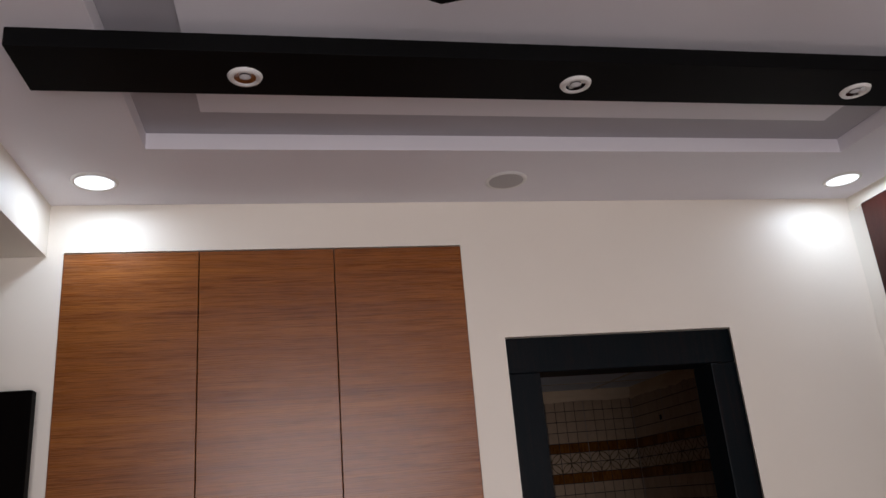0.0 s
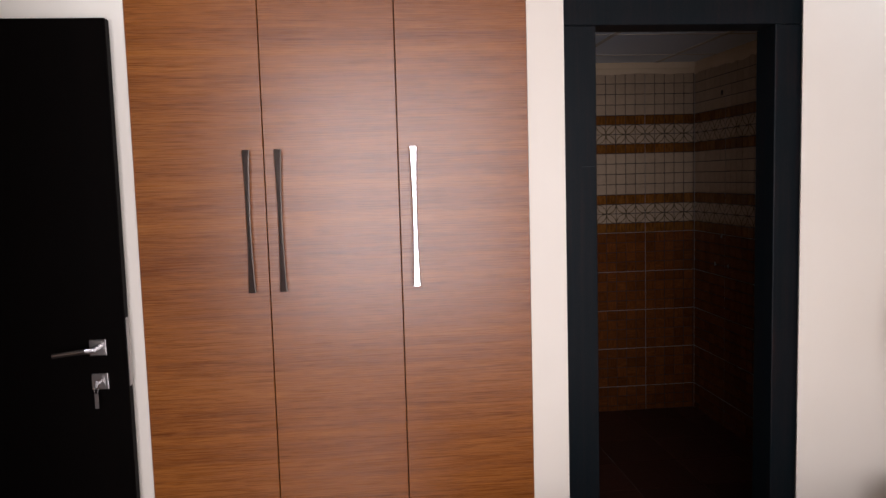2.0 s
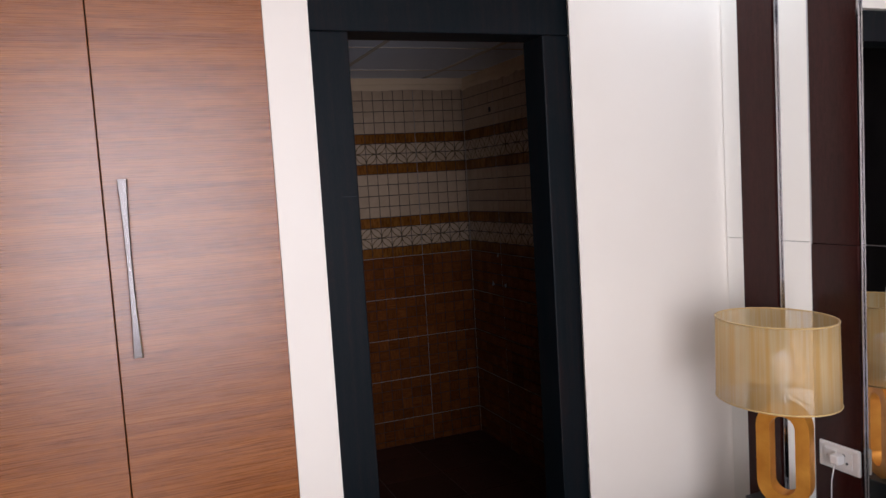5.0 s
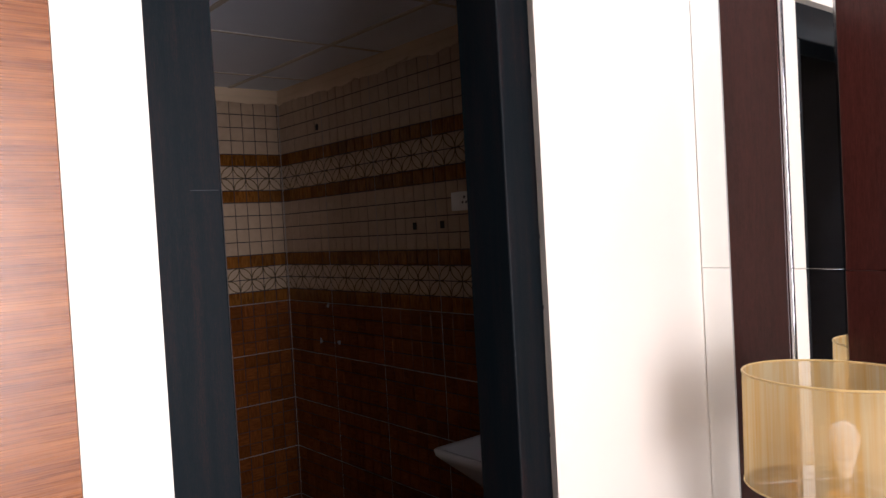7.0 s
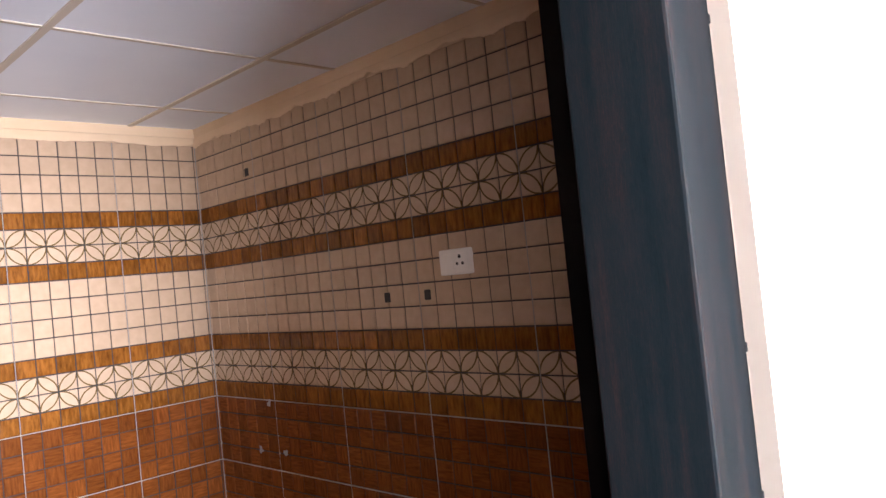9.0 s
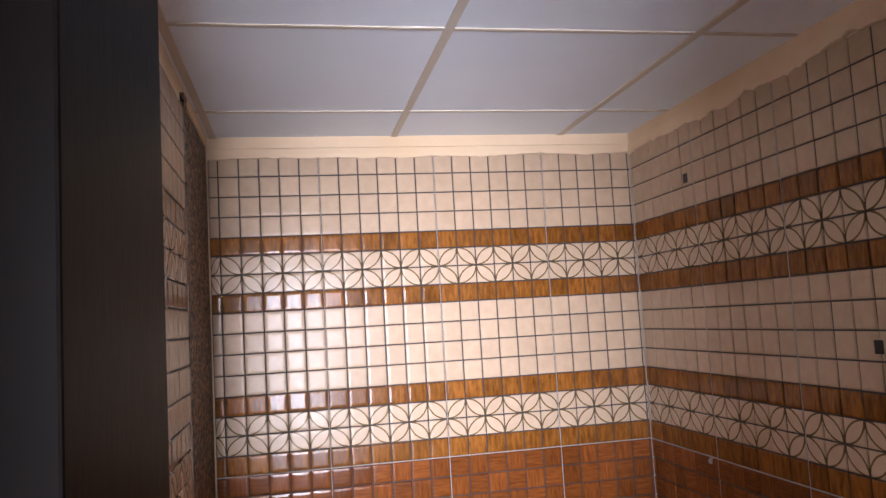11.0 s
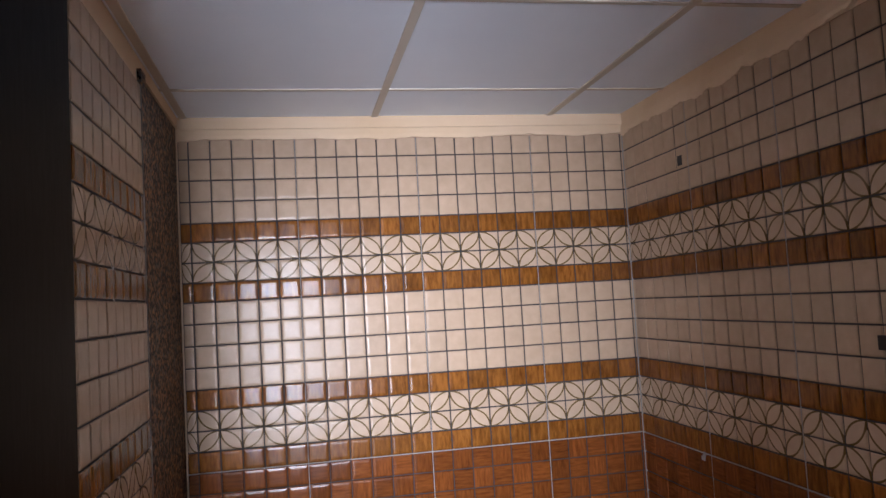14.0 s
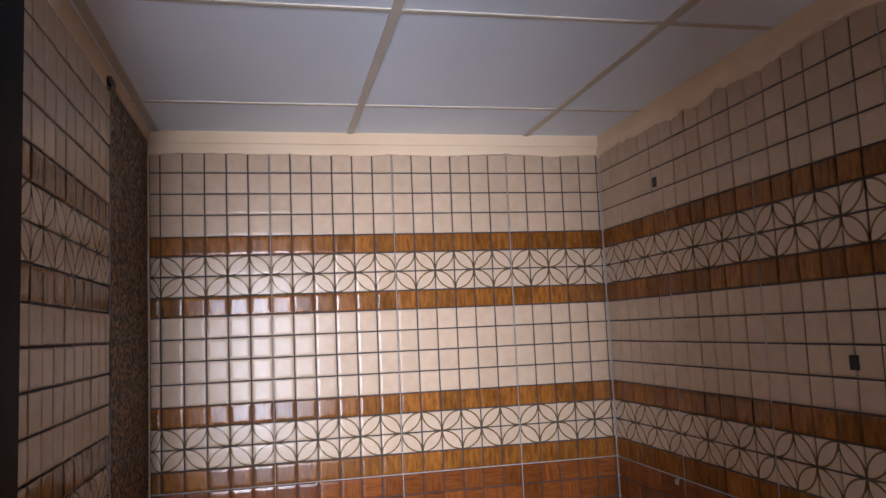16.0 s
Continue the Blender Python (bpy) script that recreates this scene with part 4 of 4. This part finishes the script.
def tile_wall(wall, m, width, sq, first, joint, from_left=False):
    """Squares over a wall whose frame m has x along it, z up and -y into the room. A cut strip of width first stands in the corner,
    whole squares follow; every sixth seam from the seam numbered joint on is a cement joint."""
    cache = {}
    spans = [(0.0, first)]
    while spans[-1][1] < width - 0.004:
        spans.append((spans[-1][1], min(width, spans[-1][1] + sq)))
    seams = [spans[n][1] for n in range(joint, len(spans) - 1, 6)]
    if not from_left:
        spans = [(width - q, width - p) for p, q in spans]
        seams = [width - q for q in seams]
    for c, (x0, x1) in enumerate(spans):
        for kind, z0, z1, par in ROWS:
            flip = (c + 1 + par) % 2
            key = (kind, round(z1 - z0, 4), round(x1 - x0, 4), flip if kind == "flower_tile" else 0)
            if key not in cache:
                cache[key] = square_mesh(kind, x1 - x0, z1 - z0, GLAZES[kind], key[3])
            ob = new(kind, cache[key])
            ob.parent = wall
            ob.matrix_basis = m @ Matrix.Translation((x0, -0.0003 * ((c * 7 + 3) % 3), z0)) @ pose(0, 0, 0, random.uniform(-.5, .5), 0, random.uniform(-.5, .5))
    # wood-look tiles below, one moulded sheet
    vs, fs, weave = [], [], []
    z, r = 1.122, 0
    while z > ZB + 0.005:
        z0 = max(ZB, z - 0.0733)
        for c, (x0, x1) in enumerate(spans):
            if x1 - x0 < 0.012:
                continue
            g, bv = 0.0017, 0.003
            ga = 0.0024 if r % 4 == 0 else g
            k = len(vs)
            q = [(x0 + g, z0 + g), (x1 - g, z0 + g), (x1 - g, z - ga), (x0 + g, z - ga)]
            t = [random.uniform(0, 0.0008) for _ in range(4)]
            def inset(e, depth):
                return [(x + e * (1 if n in (0, 3) else -1), depth + t[n], y + e * (1 if n < 2 else -1)) for n, (x, y) in enumerate(q)]
            rim = min(0.011, 0.3 * (x1 - x0))
            vs += [(x, -0.0012, y) for x, y in q] + inset(bv, -0.0053) + inset(rim, -0.0060)
            fs.append((k + 8, k + 9, k + 10, k + 11))
            weave += [(c + r) % 2] * 9
            for a in (0, 4):
                fs += [(k + a + n, k + a + (n + 1) % 4, k + a + 4 + (n + 1) % 4, k + a + 4 + n) for n in range(4)]
        z -= 0.0733
        r += 1
    jb = bmesh.new()
    for x in seams:
        box(jb, x - 0.0011, x + 0.0011, -0.0030, 0, ZB, 2.288)
    k = 1.122
    while k > ZB:
        box(jb, 0, width, -0.0046, 0, k - 0.0016, k + 0.0016)
        k -= 4 * 0.0733
    e = 0.0 if from_left else width
    box(jb, min(e, abs(e - 0.0035)), max(e, abs(e - 0.0035)), -0.0065, 0, ZB, 2.288)
    for name, mesh, label in (("wood_look_tiles", fs, "glazed wood-look brown wall tiles"), ("cement_joints", jb, "pale cement joints between the wall tiles")):
        me = bpy.data.meshes.new(name)
        if mesh is jb:
            jb.transform(m)
            jb.to_mesh(me)
            jb.free()
            me.materials.append(CEMENT)
        else:
            me.from_pydata([m @ Vector(v) for v in vs], [], fs)
            me.materials.append(BROWNLOW)
            me.materials.append(BROWNCROSS)
            for poly, kind in zip(me.polygons, weave):
                poly.material_index = kind
        ob = new(name, me)
        ob.parent = wall
        tagged(ob, label, kind="stuff")


def tile_bed(name, bm, label):
    return structure(name, bm, GROUT, label, "wall tiles")


w = tile_bed("tiled_wall_back", B(BX0, BX1, BY1 - 0.005, BY1, ZB, 2.29), "beige, brown and flower tiles on the bathroom back wall")
tile_wall(w, Matrix.Translation((BX0, BY1 - 0.0055, 0)), BX1 - BX0, 0.0745, 0.0175, 5)
w = tile_bed("tiled_wall_right", B(BX1 - 0.005, BX1, WT + 0.02, BY1 - 0.005, ZB, 2.29), "beige, brown and flower tiles on the bathroom side wall")
L = BY1 - 0.012 - 0.6
tile_wall(w, Matrix.Translation((BX1 - 0.0055, BY1 - 0.012, 0)) @ pose(0, 0, 0, 0, 0, -90), L, 0.0788, 0.027 - 0.012, 6, True)
w = tile_bed("tiled_wall_left", B(BX0, BX0 + 0.005, WT + 0.02, NY0 - 0.061, ZB, 2.29), "beige, brown and flower tiles beside the granite opening")
L = NY0 - 0.064 - 1.0
tile_wall(w, Matrix.Translation((BX0 + 0.0055, 1.0, 0)) @ pose(0, 0, 0, 0, 0, 90), L, 0.0745, 0.05, 4)



def plaster_lip(name, m, length, low, wild, label):
    """Rough lower edge of the plaster, smeared over the topmost tiles."""
    bm, n = bmesh.new(), int(length / 0.008)
    rows = []
    for i in range(n + 1):
        x = length * i / n
        e = low - wild * (0.5 + 0.9 * noise.noise((x * 5, 3.1, low)) + 0.5 * noise.noise((x * 23, 7.7, low)) + 0.25 * noise.noise((x * 70, 1.2, low)))
        t = -0.0135 - 0.002 * noise.noise((x * 31, 0.4, 2))
        rows.append([bm.verts.new(m @ Vector(p)) for p in ((x, 0, 2.33), (x, t + 0.004, 2.325), (x, t, (e + 2.32) / 2), (x, t + 0.001, e + 0.003), (x, 0, e))])
    for a, b in zip(rows, rows[1:]):
        for k in range(4):
            bm.faces.new((a[k], a[k + 1], b[k + 1], b[k]))
    bmesh.ops.recalc_face_normals(bm, faces=bm.faces)
    structure(name, bm, PLASTER, label, "trim")


plaster_lip("plaster_lip_right", Matrix.Translation((BX1, BY1 - 0.001, 0)) @ pose(0, 0, 0, 0, 0, -90), BY1 - 0.6, 2.292, 0.020, "ragged plaster edge smeared over the side wall tiles")
plaster_lip("plaster_lip_back", Matrix.Translation((BX0, BY1, 0)), BX1 - BX0 - 0.001, 2.289, 0.008, "rough plaster edge over the back wall tiles")

# dark bathroom floor tiles
fw = bpy.data.objects["bathroom_floor"]
S30 = 0.40
fm = square_mesh("floor_tile", S30, S30, FLOORTILE, None, 0.006, 0.003, 0.0002)
for i in range(5):
    for j in range(8):
        ob = new("floor_tile", fm)
        ob.parent = fw
        ob.matrix_basis = Matrix.Translation((i * S30, 0.33 - S30 + j * S30, ZB - 0.006)) @ pose(0, 0, 0, -90, 0, 0)

# bedroom floor planks
fl = bpy.data.objects["floor"]
def plank_mesh(length, width):
    pm = bpy.data.meshes.new("plank")
    pb = B(0, length - 0.002, 0, width - 0.0015, -0.016, 0, 0.0012, 1)
    pb.to_mesh(pm)
    pb.free()
    pm.materials.append(PLANK)
    return pm


planks = {}
row = 0
y = -0.0005
while y > SW + 0.02:
    w = min(0.12, y - SW)
    start, end = (LOB if y > -1.4 else LW), RW - 0.001
    x = start - 0.9 * ((row * 0.37) % 1)
    while x < end:
        a, b = max(x, start), min(x + 0.9, end)
        if b - a > 0.05:
            key = (round(b - a, 3), round(w, 3))
            if key not in planks:
                planks[key] = plank_mesh(*key)
            ob = new("plank", planks[key])
            ob.parent = fl
            ob.matrix_basis = Matrix.Translation((a, y - w, 0))
        x += 0.9
    y -= 0.12
    row += 1
